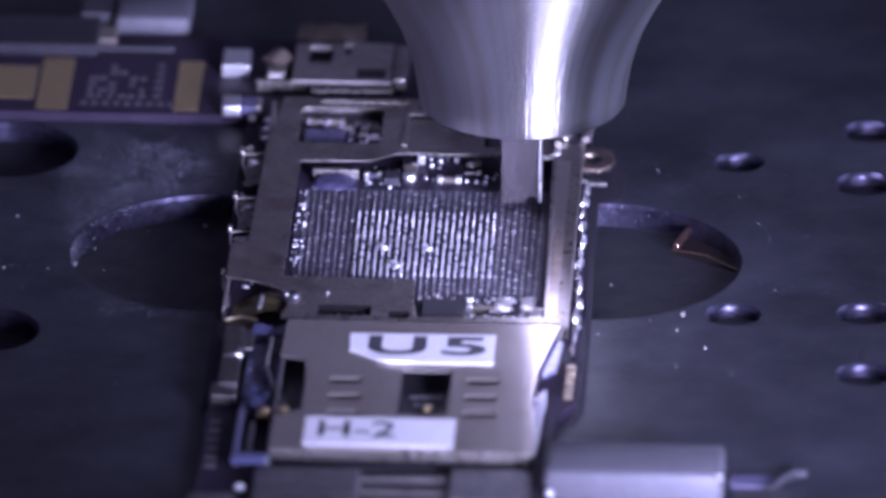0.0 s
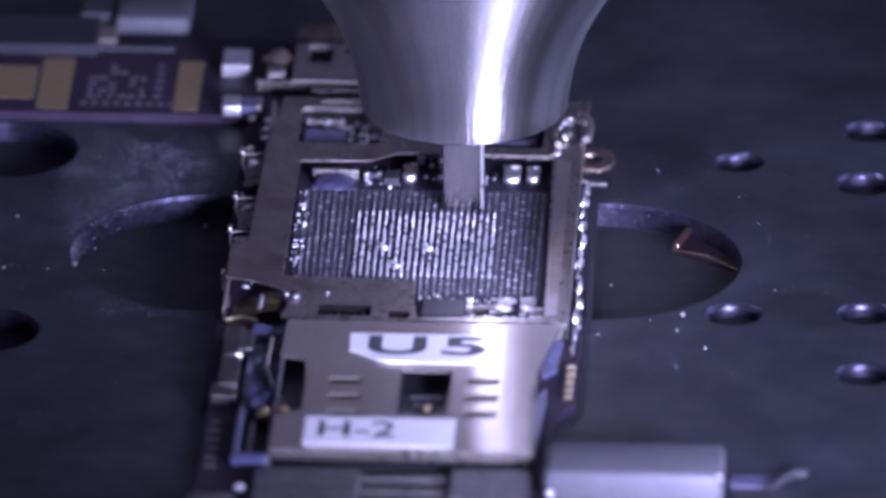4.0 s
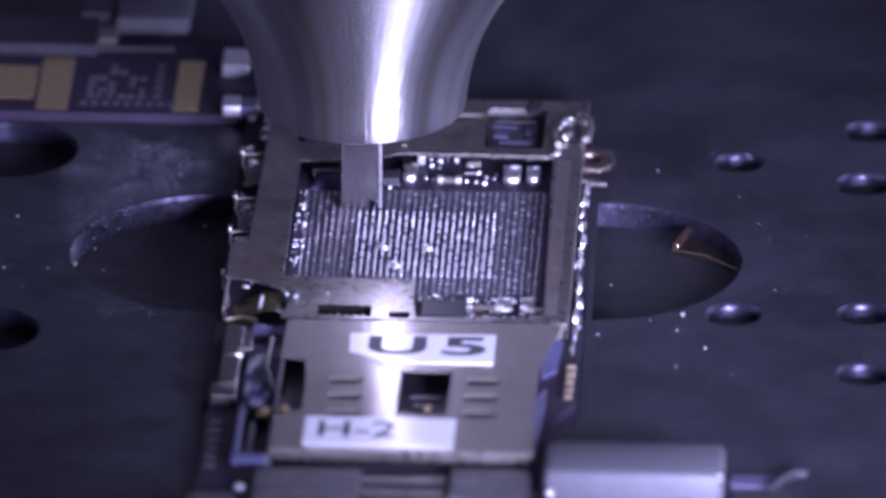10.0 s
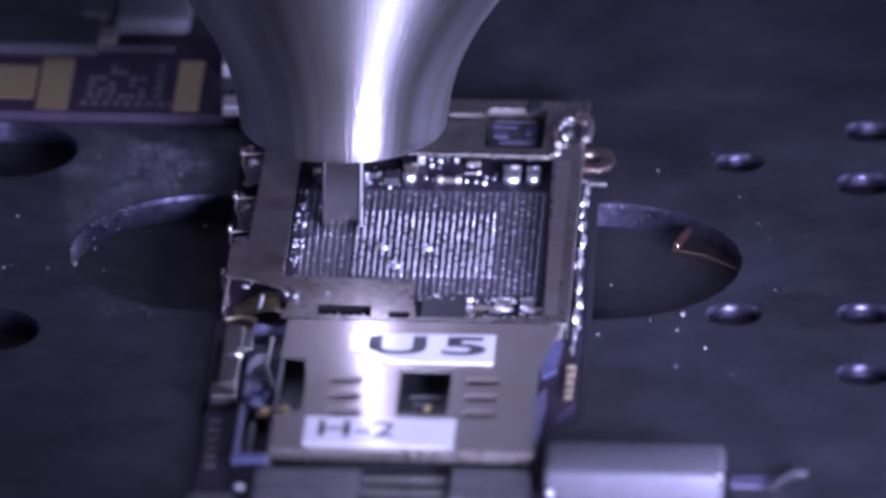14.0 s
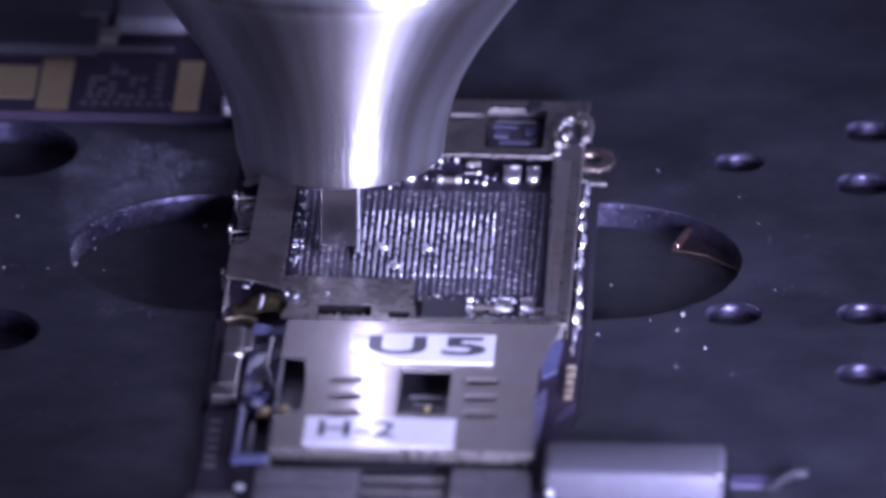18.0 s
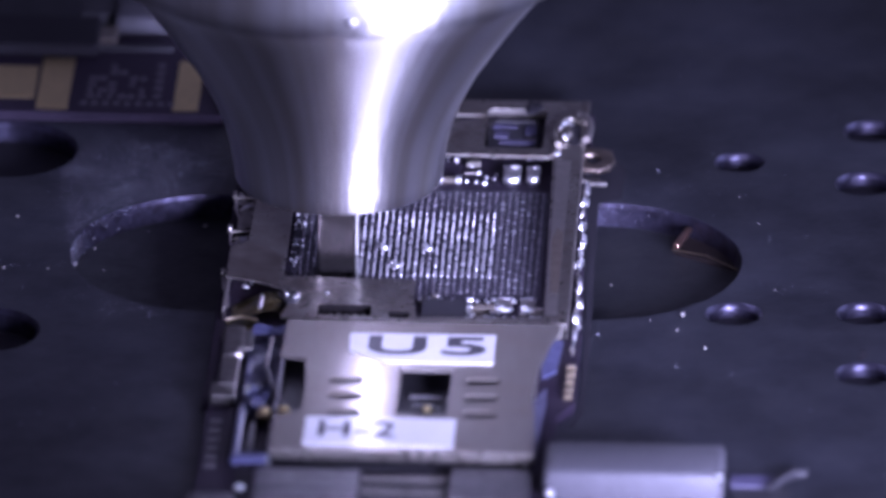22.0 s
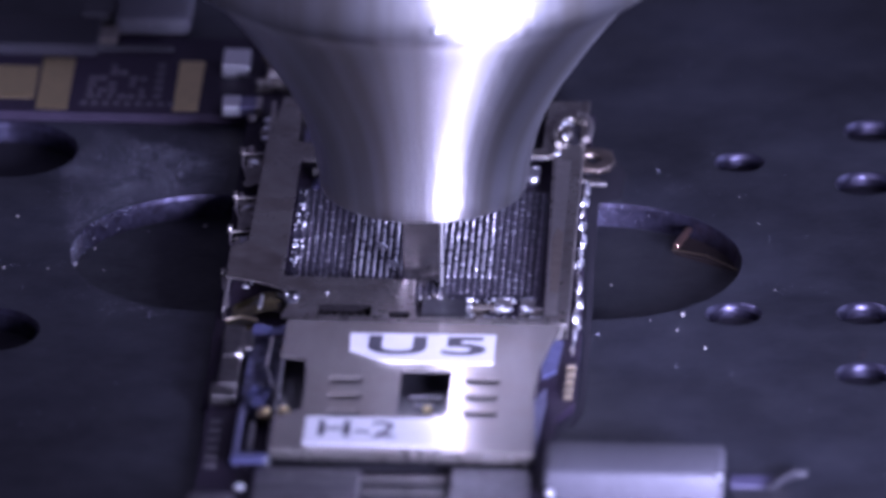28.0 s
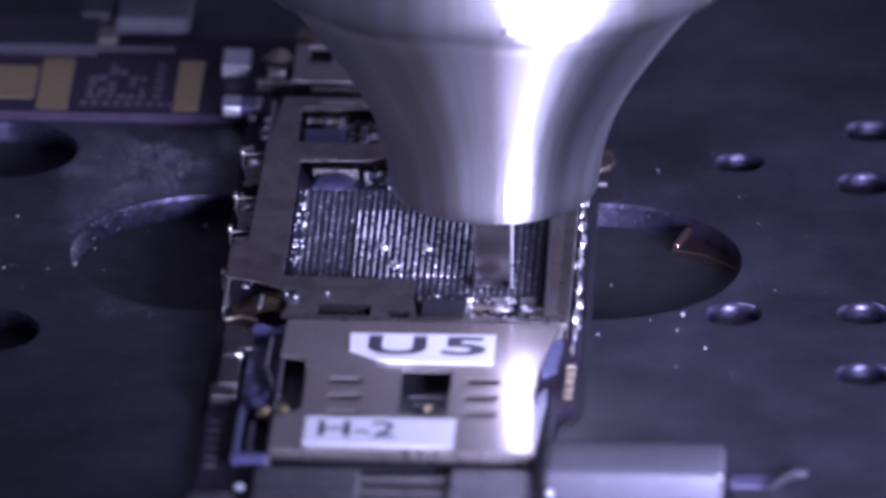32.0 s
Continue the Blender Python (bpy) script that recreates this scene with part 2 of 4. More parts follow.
def box(x0, x1, y0, y1, z0, z1, bevel=0.05):
    """A block between two corners, with rounded edges."""
    bm = bmesh.new()
    bmesh.ops.create_cube(bm, size=1, matrix=Matrix.Translation(((x0 + x1) / 2 * MM, (y0 + y1) / 2 * MM, (z0 + z1) / 2 * MM))
                          @ Matrix.Diagonal((abs(x1 - x0) * MM, abs(y1 - y0) * MM, abs(z1 - z0) * MM, 1)))
    return bevelled(bm, bevel)


def join(*bms):
    """One bmesh out of several."""
    me = bpy.data.meshes.new("join")
    out = bms[0]
    for b in bms[1:]:
        b.to_mesh(me)
        out.from_mesh(me)
        b.free()
        me.clear_geometry()
    bpy.data.meshes.remove(me)
    return out


def rect(x0, x1, y0, y1, r=0.0, n=4):
    """Corner points of a rectangle, rounded by r."""
    if r <= 0:
        return [(x0, y0), (x1, y0), (x1, y1), (x0, y1)]
    out = []
    for cx, cy, a in ((x1 - r, y0 + r, -90), (x1 - r, y1 - r, 0), (x0 + r, y1 - r, 90), (x0 + r, y0 + r, 180)):
        out += [(cx + r * math.cos(radians(a + 90 * k / n)), cy + r * math.sin(radians(a + 90 * k / n))) for k in range(n + 1)]
    return out


def ring(cx, cy, r, n=40, ry=None):
    return [(cx + r * math.cos(2 * math.pi * k / n), cy + (ry or r) * math.sin(2 * math.pi * k / n)) for k in range(n)]


def inside(p, loop):
    hit, j = False, len(loop) - 1
    for i in range(len(loop)):
        (xi, yi), (xj, yj) = loop[i], loop[j]
        if (yi > p[1]) != (yj > p[1]) and p[0] < (xj - xi) * (p[1] - yi) / (yj - yi) + xi:
            hit = not hit
        j = i
    return hit


def sheet(outer, holes, z0, z1, bottom=True):
    """A flat sheet with an outline and holes that go through it."""
    pts, edges = [], []
    for loop in [outer, *holes]:
        s = len(pts)
        pts += [Vector(p) for p in loop]
        edges += [(s + k, s + (k + 1) % len(loop)) for k in range(len(loop))]
    vs, es, fs, *_ = geometry.delaunay_2d_cdt(pts, edges, [], 0, 1e-5)
    bm = bmesh.new()
    top = [bm.verts.new((v.x * MM, v.y * MM, z1 * MM)) for v in vs]
    low = [bm.verts.new((v.x * MM, v.y * MM, z0 * MM)) for v in vs]
    for f in fs:
        c = sum((vs[k] for k in f), Vector((0, 0))) / len(f)
        if not inside(c, outer) or any(inside(c, h) for h in holes):
            continue
        a, b, d = (vs[k] for k in f[:3])
        f = f if (b - a).cross(d - a) > 0 else f[::-1]
        bm.faces.new([top[k] for k in f])
        if bottom:
            bm.faces.new([low[k] for k in reversed(f)])
    n = len(bm.faces)
    for e in [e for e in bm.edges if len(e.link_faces) == 1 and e.verts[0].co.z > (z0 + z1) / 2 * MM]:
        i, j = (top.index(v) for v in e.verts)
        if e.link_loops[0].vert.index != -1 and e.link_loops[0].vert == top[i]:
            i, j = j, i
        try:
            bm.faces.new([top[i], top[j], low[j], low[i]])
        except ValueError:
            pass
    bmesh.ops.delete(bm, geom=[v for v in bm.verts if not v.link_faces], context="VERTS")
    bmesh.ops.recalc_face_normals(bm, faces=bm.faces) if bottom else None
    return bm


def lathe(profile, n=96, closed=False):
    """A turned body from (radius, height) pairs."""
    bm = bmesh.new()
    rows = [[bm.verts.new((r * MM * math.cos(2 * math.pi * k / n), r * MM * math.sin(2 * math.pi * k / n), z * MM)) for k in range(n)]
            for r, z in profile]
    for a, b in zip(rows, rows[1:]):
        for k in range(n):
            bm.faces.new((a[k], a[(k + 1) % n], b[(k + 1) % n], b[k]))
    if closed:
        bm.faces.new(rows[0][::-1])
        bm.faces.new(rows[-1])
    return bm


def tube(points, r, n=8):
    """A round wire along points."""
    bm, rows = bmesh.new(), []
    P = [Vector(p) * MM for p in points]
    for i, p in enumerate(P):
        d = (P[min(i + 1, len(P) - 1)] - P[max(i - 1, 0)]).normalized()
        u = d.cross(Vector((0, 0, 1)) if abs(d.z) < 0.9 else Vector((1, 0, 0))).normalized()
        w = d.cross(u)
        rows.append([bm.verts.new(p + (u * math.cos(2 * math.pi * k / n) + w * math.sin(2 * math.pi * k / n)) * r * MM) for k in range(n)])
    for a, b in zip(rows, rows[1:]):
        for k in range(n):
            bm.faces.new((a[k], b[k], b[(k + 1) % n], a[(k + 1) % n]))
    bm.faces.new(rows[0]), bm.faces.new(rows[-1][::-1])
    bmesh.ops.recalc_face_normals(bm, faces=bm.faces)
    return bm


def blob(x, y, z, rx, ry, rz, seg=10, rough=0.0, seed=0):
    """A rounded lump of solder, glue or dust."""
    bm = bmesh.new()
    bmesh.ops.create_uvsphere(bm, u_segments=seg, v_segments=max(5, seg // 2), radius=1)
    rnd = random.Random(seed)
    off = Vector((rnd.random() * 9, rnd.random() * 9, rnd.random() * 9))
    for v in bm.verts:
        k = 1 + rough * noise.noise(v.co * 1.6 + off)
        v.co = Vector(((x + v.co.x * rx * k) * MM, (y + v.co.y * ry * k) * MM, (z + v.co.z * rz * k) * MM))
    return bm


def crumple(x0, x1, y0, y1, z, amp, seed, nx=12, ny=24, size=0.9, thick=0.05):
    """A crumpled film over a rectangle."""
    bm = bmesh.new()
    rows = []
    for j in range(ny + 1):
        v = j / ny
        row = []
        for i in range(nx + 1):
            u = i / nx
            x, y = x0 + (x1 - x0) * u, y0 + (y1 - y0) * v
            n = noise.noise((x * size, y * size * 0.6, seed)) + 0.6 * abs(noise.noise((x * size * 2.2 + y * 0.7, y * size, seed + 7)))
            e = 0.25 * noise.noise((x * 2, y * 2, seed + 3))
            row.append(bm.verts.new(((x + e) * MM, (y + e) * MM, (z + amp * n) * MM)))
        rows.append(row)
    for a, b in zip(rows, rows[1:]):
        for i in range(nx):
            bm.faces.new((a[i], a[i + 1], b[i + 1], b[i]))
    bmesh.ops.solidify(bm, geom=bm.faces[:], thickness=thick * MM)
    return bm


def letters(text, size, wide, mat, parent, x, y, z, bold=0.0, name="lettering"):
    cu = bpy.data.curves.new(name, "FONT")
    cu.body, cu.size, cu.extrude, cu.offset = text, size * MM, 0.006 * MM, bold * MM
    ob = new(name, cu)
    me = bpy.data.meshes.new_from_object(ob)
    bpy.data.objects.remove(ob)
    me.transform(Matrix.Translation((x * MM, y * MM, z * MM)) @ Matrix.Diagonal((wide, 1, 1, 1)))
    me.materials.clear()
    me.materials.append(mat)
    out = new(name, me)
    out.parent = parent
    return out


# ---- bench and fixture plate ----
PLATE_Z, POCKET_Z = -0.6, -2.05
bench = tagged(finish(box(-260, 260, -260, 260, -40, -12, 2), "ground", BENCH), "dark grey bench mat under the fixture plate", "bench", kind="structure")

plate = thing("fixture_plate", "black anodised machined plate with drilled holes and a long pocket", "plate", 0, 0, -12)
POCKET = []
for cx, a in ((9.0, -90), (-13.4, 90)):
    POCKET += [(cx + 8.6 * math.cos(radians(a + 180 * k / 24)), 0.1 + 8.6 * math.sin(radians(a + 180 * k / 24))) for k in range(25)]
HOLES = [(16.8, 15.3, 1.3), (24.4, 12.5, 1.6), (17.5, -7.2, 1.5), (25.2, -6.7, 1.5), (25.5, -15.5, 1.5), (24.5, 20.4, 1.5),
         (-26.9, 14.9, 4.1), (-26.3, -11.9, 3.1)]


def cut(loop, grow):
    n = len(loop)
    cx, cy = sum(p[0] for p in loop) / n, sum(p[1] for p in loop) / n
    out = []
    for k in range(n):
        (ax, ay), (bx, by) = loop[k - 1], loop[(k + 1) % n]
        d = math.hypot(bx - ax, by - ay) or 1
        out.append((loop[k][0] + (by - ay) / d * grow, loop[k][1] - (bx - ax) / d * grow))
    return out


def wall_of(levels):
    """A band of faces through loops of equal length at given heights."""
    bm = bmesh.new()
    rows = [[bm.verts.new((x * MM, y * MM, z * MM)) for x, y in loop] for loop, z in levels]
    for a, b in zip(rows, rows[1:]):
        for k in range(len(a)):
            bm.faces.new((a[k], b[k], b[(k + 1) % len(a)], a[(k + 1) % len(a)]))
    return bm


DROP = Matrix.Translation((0, 0, 0.012))
rims = [ring(x, y, r + 0.2) for x, y, r in HOLES]
part("top_face", sheet(rect(-150, 150, -150, 150, 4), rims + [cut(POCKET, 0.06)], -12, PLATE_Z), PLATE, plate, place=DROP)
part("pocket_wall", wall_of([(cut(POCKET, 0.06), PLATE_Z), (cut(POCKET, 0.02), PLATE_Z - 0.06), (POCKET, PLATE_Z - 0.4), (cut(POCKET, -0.08), POCKET_Z)]), WALL, plate, smooth=40, place=DROP)
part("pocket_floor", sheet(POCKET, [], POCKET_Z - 0.5, POCKET_Z), SOOT, plate, place=DROP)
for x, y, r in HOLES:
    deep = PLATE_Z - (0.85 if r < 2 else 1.35)
    bore = part("hole_wall", wall_of([(ring(x, y, r), PLATE_Z - 0.34), (ring(x, y, r - 0.05), deep)]), WALL, plate, "dark bore of a drilled hole", 50, DROP)
    part("countersink", wall_of([(ring(x, y, r + 0.2), PLATE_Z), (ring(x, y, r + 0.1), PLATE_Z - 0.08), (ring(x, y, r), PLATE_Z - 0.34)]), BORE if r < 2 else WALL, bore, "worn glossy lip of a drilled hole", 50)
    # the floor's black carries the shade down in the hole
    part("hole_floor", sheet(ring(x, y, r - 0.05), [], deep - 0.3, deep), DULLBLACK, bore, "bottom of a drilled hole, its shade put into a black colour")

# flat dark strip on the plate paints in the contact shade beside the board
shade_strip = [(8.1, 15.0), (9.6, 15.2), (10.2, 13.6), (10.1, 9.4), (8.75, 8.6), (9.3, -12), (9.45, -22.0), (8.95, -24.2), (8.6, -24.2), (9.1, -22.0), (9.0, -12), (8.1, 8.0)]
part("smear", blob(25.3, -12.9, 0.003 - 0.6, 0.25, 0.9, 0.02, 10, 0.8, 3), DULLBLACK, plate, "small dark smear", place=DROP)
part("board_edge_shade", sheet(shade_strip, [], PLATE_Z - 0.2, PLATE_Z + 0.006), DULLBLACK, plate, "flat dark strip painted as the shade beside the board edge", place=DROP)

# ---- circuit board ----
board = thing("circuit_board", "dark phone circuit board with gold pads and solder-striped chip site", "circuit board", 0, 0, PLATE_Z)
UP = Matrix.Translation((0, 0, -PLATE_Z * MM))
OUTLINE = [(-60, 19.2), (-12.75, 19.2), (-12.75, -23), (-12.4, -23.4), (-12.4, -60), (8.0, -60), (8.0, -24), (8.9, -22), (8.8, -12),
           (7.9, 12), (7.9, 20.6), (-2.8, 20.6), (-2.8, 31), (-60, 31)]
substrate = part("substrate", bevelled(sheet(OUTLINE, [], PLATE_Z, 0), 0.04), MASK, board, place=UP)
for x0, x1, y0, y1 in ((-60, -25.7, 21.2, 26.1), (-25.5, -23.6, 19.7, 27.4), (-17.3, -15.8, 19.8, 27.3)):
    part("gold_pad", box(x0, x1, y0, y1, -0.01, 0.02, 0), GOLD, substrate, "matt gold contact pad")

# rows of solder left on the chip site, one ridge of small lumps per column
site = part("chip_site", box(-8.9, 5.95, -7.4, 8.7, -0.02, 0.02, 0), BARE, board, "dark bare chip site",
            place=UP @ pose(-1.4 * MM, 0.6 * MM, 0, 0, 0, 0.8) @ Matrix.Translation((1.4 * MM, -0.6 * MM, 0)))
def bump(wide, long, high, x=0.0, y=0.0, z=0.0):
    """Points and faces of one solder dome, in metres."""
    verts, faces = [], []
    for k, h in ((1.0, 0.0), (0.9, 0.5), (0.55, 0.87)):
        verts += [((x + wide * k * math.cos(a)) * MM, (y + long * k * math.sin(a)) * MM, (z + high * h) * MM) for a in (2 * math.pi * i / 8 for i in range(8))]
    verts.append((x * MM, y * MM, (z + high) * MM))
    for lv in range(2):
        faces += [(lv * 8 + i, lv * 8 + (i + 1) % 8, lv * 8 + 8 + (i + 1) % 8, lv * 8 + 8 + i) for i in range(8)]
    faces += [(16 + i, 16 + (i + 1) % 8, 24) for i in range(8)]
    return verts, faces


def dome_mesh(name, mat):
    me = bpy.data.meshes.new(name)
    me.from_pydata(*((lambda v, f: (v, [], f))(*bump(0.13, 0.15, 0.2))))
    me.materials.append(mat)
    for p in me.polygons:
        p.use_smooth = True
    return me


rng = random.Random(5)
PITCH = 0.4
DOMES = [dome_mesh("solder_bump", BEAD), dome_mesh("solder_bump", DULL)]
verts, faces, mats = [], [], []
for c in range(36):
    x = -8.35 + c * PITCH
    last = -6.9 if x > -1.4 else -4.7
    for r in range(40):
        y = 8.3 - PITCH * r + rng.uniform(-0.04, 0.04)
        if y < last:
            break
        bright = -5.45 < x < 2.9 and -4.3 < y < 5.2
        grown = min(1.0, 0.25 + (5.2 - y) / 4.5)
        clump = noise.noise((x * 1.9, y * 1.1, 4.0))
        wide = (0.09 + 0.056 * grown if bright else 0.138) * rng.uniform(0.75, 1.15) * (1 + 0.22 * clump)
        if -5.45 < x < 2.9 and y >= 5.2:
            wide *= 0.9
        long, high = wide * (1.15 + 0.25 * grown * bright), (0.09 + 0.12 * grown if bright else 0.05) * rng.uniform(0.65, 1.3) * (1 + 0.5 * clump)
        if rng.random() < 0.02:
            wide, high = wide * 1.3, high * 1.4
        dx = rng.uniform(-0.02, 0.02)
        kind = (0 if rng.random() > 0.3 - 0.14 * grown else 1) if bright else (0 if rng.random() < 0.1 else 1)
        if bright and y < 1.3:
            ob = new("solder_bump", DOMES[kind])
            ob.parent = site
            ob.matrix_basis = Matrix.LocRotScale(((x + dx) * MM, y * MM, 0.02 * MM), None, (wide / 0.13, long / 0.15, high / 0.2))
            continue
        v, f = bump(wide, long, high, x + dx, y, 0.02)
        faces += [tuple(i + len(verts) for i in q) for q in f]
        verts += v
        mats += [kind] * len(f)
me = bpy.data.meshes.new("solder_bump_rest")
me.from_pydata(verts, [], faces)
me.materials.append(BEAD), me.materials.append(DULL)
for p, k in zip(me.polygons, mats):
    p.material_index, p.use_smooth = k, True
ob = tagged(new("solder_bump_rest", me), "dull small solder bumps in close rows", kind="stuff")
ob.parent = site

for k, (x, y) in enumerate(((-3.49, -0.32), (-0.88, -0.43), (-2.63, -3.04))):
    part("solder_bridge", join(blob(x, y, 0.16, 0.32, 0.2, 0.2, 12, 0.5, k), blob(x - 0.2, y + 0.45, 0.16, 0.26, 0.2, 0.18, 12, 0.5, k + 5)), SOLDER, site, "solder run between two columns", 60)

# ---- shield frame round the chip site ----
frame_thing = thing("shield_frame", "tinned steel shield frame soldered round the chip site", "shield frame", 0, 0, 0)
TOP, SKIN = 1.0, 0.09
outer = [(-8.85, -12.8), (-8.7, -11.8), (-8.45, -10.2), (-9.1, -8.6), (-10.6, -7.6), (-12.4, -7.1), (-12.4, -2.6), (-11.4, -1.6), (-11.2, 12.0), (-10.6, 20.0), (7.4, 20.2), (7.5, 11.0), (7.9, -12.8)]
windows = [[(-9.0, -6.7), (-1.2, -6.9), (-1.2, -9.3), (-0.9, -12.3), (6.55, -12.0), (5.9, 11.5), (-0.1, 11.75), (-3.4, 11.8), (-4.9, 10.6), (-9.05, 10.4)],
           rect(-9.4, -4.5, 13.2, 18.5, 0.4), rect(-3.0, 1.4, 17.0, 17.7, 0.2), rect(1.7, 5.2, 13.0, 18.9, 0.3),
           rect(-6.7, -3.6, -12.3, -10.8, 0.2), rect(-2.5, -1.3, -12.5, -11.6, 0.2)]
part("top_skin", bevelled(sheet(outer, windows, TOP - SKIN, TOP), 0.03), TIN, frame_thing)
# folded walls and the clips along them
part("side_wall", box(-11.25, -11.05, -1.6, 19.6, 0, TOP - 0.1, 0.03), TINWORN, frame_thing)
part("side_wall", box(-12.35, -12.2, -11.2, -2.7, 0, TOP - 0.1, 0.03), TINWORN, frame_thing)
part("side_wall", box(-10.5, 7.3, 19.95, 20.1, 0, TOP - 0.1, 0.03), TINWORN, frame_thing)
part("front_wall", box(-8.3, 7.8, -12.85, -12.7, 0, TOP - 0.1, 0.03), TINWORN, frame_thing)
bm = box(-0.075, 0.075, -16.5, 16.5, 0, TOP - 0.1, 0.03)
part("side_wall", bm, TINWORN, frame_thing, place=pose(7.72 * MM, 3.6 * MM, 0, 0, 0, 0.9))
for k, (y, w) in enumerate(((11.9, 1.5), (5.3, 1.5), (0.35, 1.45), (-6.2, 0.5))):
    bar = join(box(-12.65, -12.65 + w, y - 0.13, y + 0.13, 0.6, 0.78, 0.06), box(-12.75, -12.5, y - 0.15, y + 0.55, 0.5, 0.95, 0.08))
    clip = part("clip", bar, TIN, frame_thing, "bright bent steel clip")
    part("clip_leg", tube([(-12.55, y - 0.1, 0.65), (-12.5, y - 1.2, 0.5), (-12.2, y - 2.2, 0.35), (-12.1, y - 3.4, 0.2)], 0.1), TINWORN, clip, "thin grey leg", 60)
    if w > 1:
        part("clip_tab", crumple(-12.25, -11.2, y - 4.2, y - 0.3, 0.55, 0.3, 20.0 + k, 8, 14, 1.3), TINWORN, clip, "stained tab under the clip", 60)
        for j, (dx, dy, r) in enumerate(((0.75, -1.1, 0.26), (0.45, -1.5, 0.2), (0.95, -0.75, 0.16), (1.0, -2.0, 0.14))):
            part("clip_foot", blob(-12.5 + dx, y + dy, 0.5, r * 1.3, r * 1.5, r, 10, 0.9, 10 * k + j), BEAD if j == 0 else TINWORN, clip, "small solder fillet", 60)
rng = random.Random(52)
for k, (y, s) in enumerate(((8.6, 1.0), (6.0, 0.8), (2.7, 0.9), (0.6, 1.1), (-1.2, 0.7), (-3.0, 1.2), (-6.0, 1.2), (-8.4, 1.0), (-10.9, 1.0), (-13.6, 1.2))):
    x = 8.02 - 0.022 * (y - 8)
    lumps = [blob(x + rng.uniform(-0.12, 0.12), y + rng.uniform(-0.5, 0.5) * s, rng.uniform(0.25, 0.6), rng.uniform(0.12, 0.22), rng.uniform(0.25, 0.5) * s, rng.uniform(0.2, 0.35), 10, 0.9, 7 * k + j) for j in range(3)]
    part("solder_dot", join(*lumps), SOLDER if k % 3 else BEAD, frame_thing, "bright uneven solder lump", 60)
    part("solder_fleck", blob(x - 0.05, y - 1.2 * s, 0.3, 0.14, 0.5, 0.3, 8, 0.9, k + 60), TINWORN, frame_thing, "rough grey solder fleck", 60)
rng = random.Random(77)
for k in range(14):
    y = rng.uniform(-5.5, 16.5)
    part("solder_fleck", blob(rng.uniform(-12.3, -11.4), y, 0.2, rng.uniform(0.15, 0.45), rng.uniform(0.2, 0.6), rng.uniform(0.2, 0.45), 8, 0.9, k + 90), TINWORN, frame_thing, "rough grey solder fleck", 60)
for y in (14.2, 15.7, 17.0):
    part("solder_dot", blob(-11.35, y, 0.7, 0.3, 0.28, 0.2, 8, 0.3, int(y)), SOLDER, frame_thing, smooth=60)
for x, y, s in ((-6.3, -9.2, 0.14),):
    part("solder_dot", blob(x, y, TOP + 0.03, s, s * 1.2, s * 0.8, 8, 0.3, int(x * 10)), SOLDER if s < 0.25 else EPOXY, frame_thing, smooth=60)
# added dark strips shade the far edges of the two slots
part("slot_shade", box(-6.75, -3.55, -10.95, -10.75, 0.3, TOP - 0.004, 0.0), SLOTSHADE, frame_thing, "added dark strip that paints shade on the slot's far edge")
part("slot_shade", box(-2.55, -1.25, -11.75, -11.55, 0.3, TOP - 0.004, 0.0), SLOTSHADE, frame_thing, "added dark strip that paints shade on the slot's far edge")
for k in range(6):
    part("slot_tooth", box(-6.6 + 0.48 * k, -6.35 + 0.48 * k, -12.1, -11.0, 0.4, 0.52 + 0.07 * (k % 3), 0.04), DARKMETAL, frame_thing, "small metal tooth under the slot")
# screw post in a half round cup at the corner
cup = [(6.75 + 0.98 * math.cos(radians(a)), 15.0 + 2.2 * math.sin(radians(a)), 1.14) for a in range(50, 236, 15)]
part("corner_cup", tube(cup, 0.22, 10), TIN, frame_thing, "bright half-round cup lip at the corner", 60)
hook = [(7.1 + 0.8 * math.cos(radians(a)), 15.5 + 2.4 * math.sin(radians(a)), 1.14) for a in range(-34, 106, 14)]
part("corner_hook", tube(hook, 0.24, 10), TINWORN, frame_thing, "bright outer hook round the screw", 60)
part("corner_pit", sheet(ring(7.0, 15.1, 0.6, 24, 1.5), [], TOP + 0.003, TOP + 0.02), DULLBLACK, frame_thing, "dark hole under the screw")
part("corner_screw", blob(6.5, 14.9, 1.1, 0.46, 0.78, 0.42, 18, 0.15, 2), TIN, frame_thing, "domed bright screw head", 60)
part("corner_bead", join(blob(6.44, 14.2, 1.32, 0.17, 0.22, 0.14, 10, 0.4, 3), tube([(6.12, 15.1, 1.35), (6.3, 15.75, 1.45), (6.6, 15.95, 1.45), (6.86, 15.7, 1.4)], 0.13, 8)), SOLDER, frame_thing, "bright worn rim of the screw head", 60)
part("corner_bead", blob(6.1, 12.3, 1.05, 0.24, 0.3, 0.15, 10, 0.3, 5), SOLDER, frame_thing, "bright solder bead by the screw", 60)
part("corner_bar", box(5.72, 6.06, 11.9, 15.4, TOP - 0.02, TOP + 0.1, 0.05), TIN, frame_thing, "raised bar beside the screw")
part("corner_rim", box(7.38, 7.72, 14.2, 20.1, TOP - 0.1, TOP + 0.12, 0.1), TIN, frame_thing, "raised pale rim of the corner")
part("corner_notch", blob(4.35, 19.1, TOP, 0.5, 1.0, 0.06, 14, 0.7, 12), DULLBLACK, frame_thing, "dark notch in the far rim", 60)
ear = [(7.45, 11.3), (8.6, 11.0), (9.3, 11.5), (9.55, 12.6), (9.3, 13.9), (8.9, 14.2), (7.45, 14.3)]
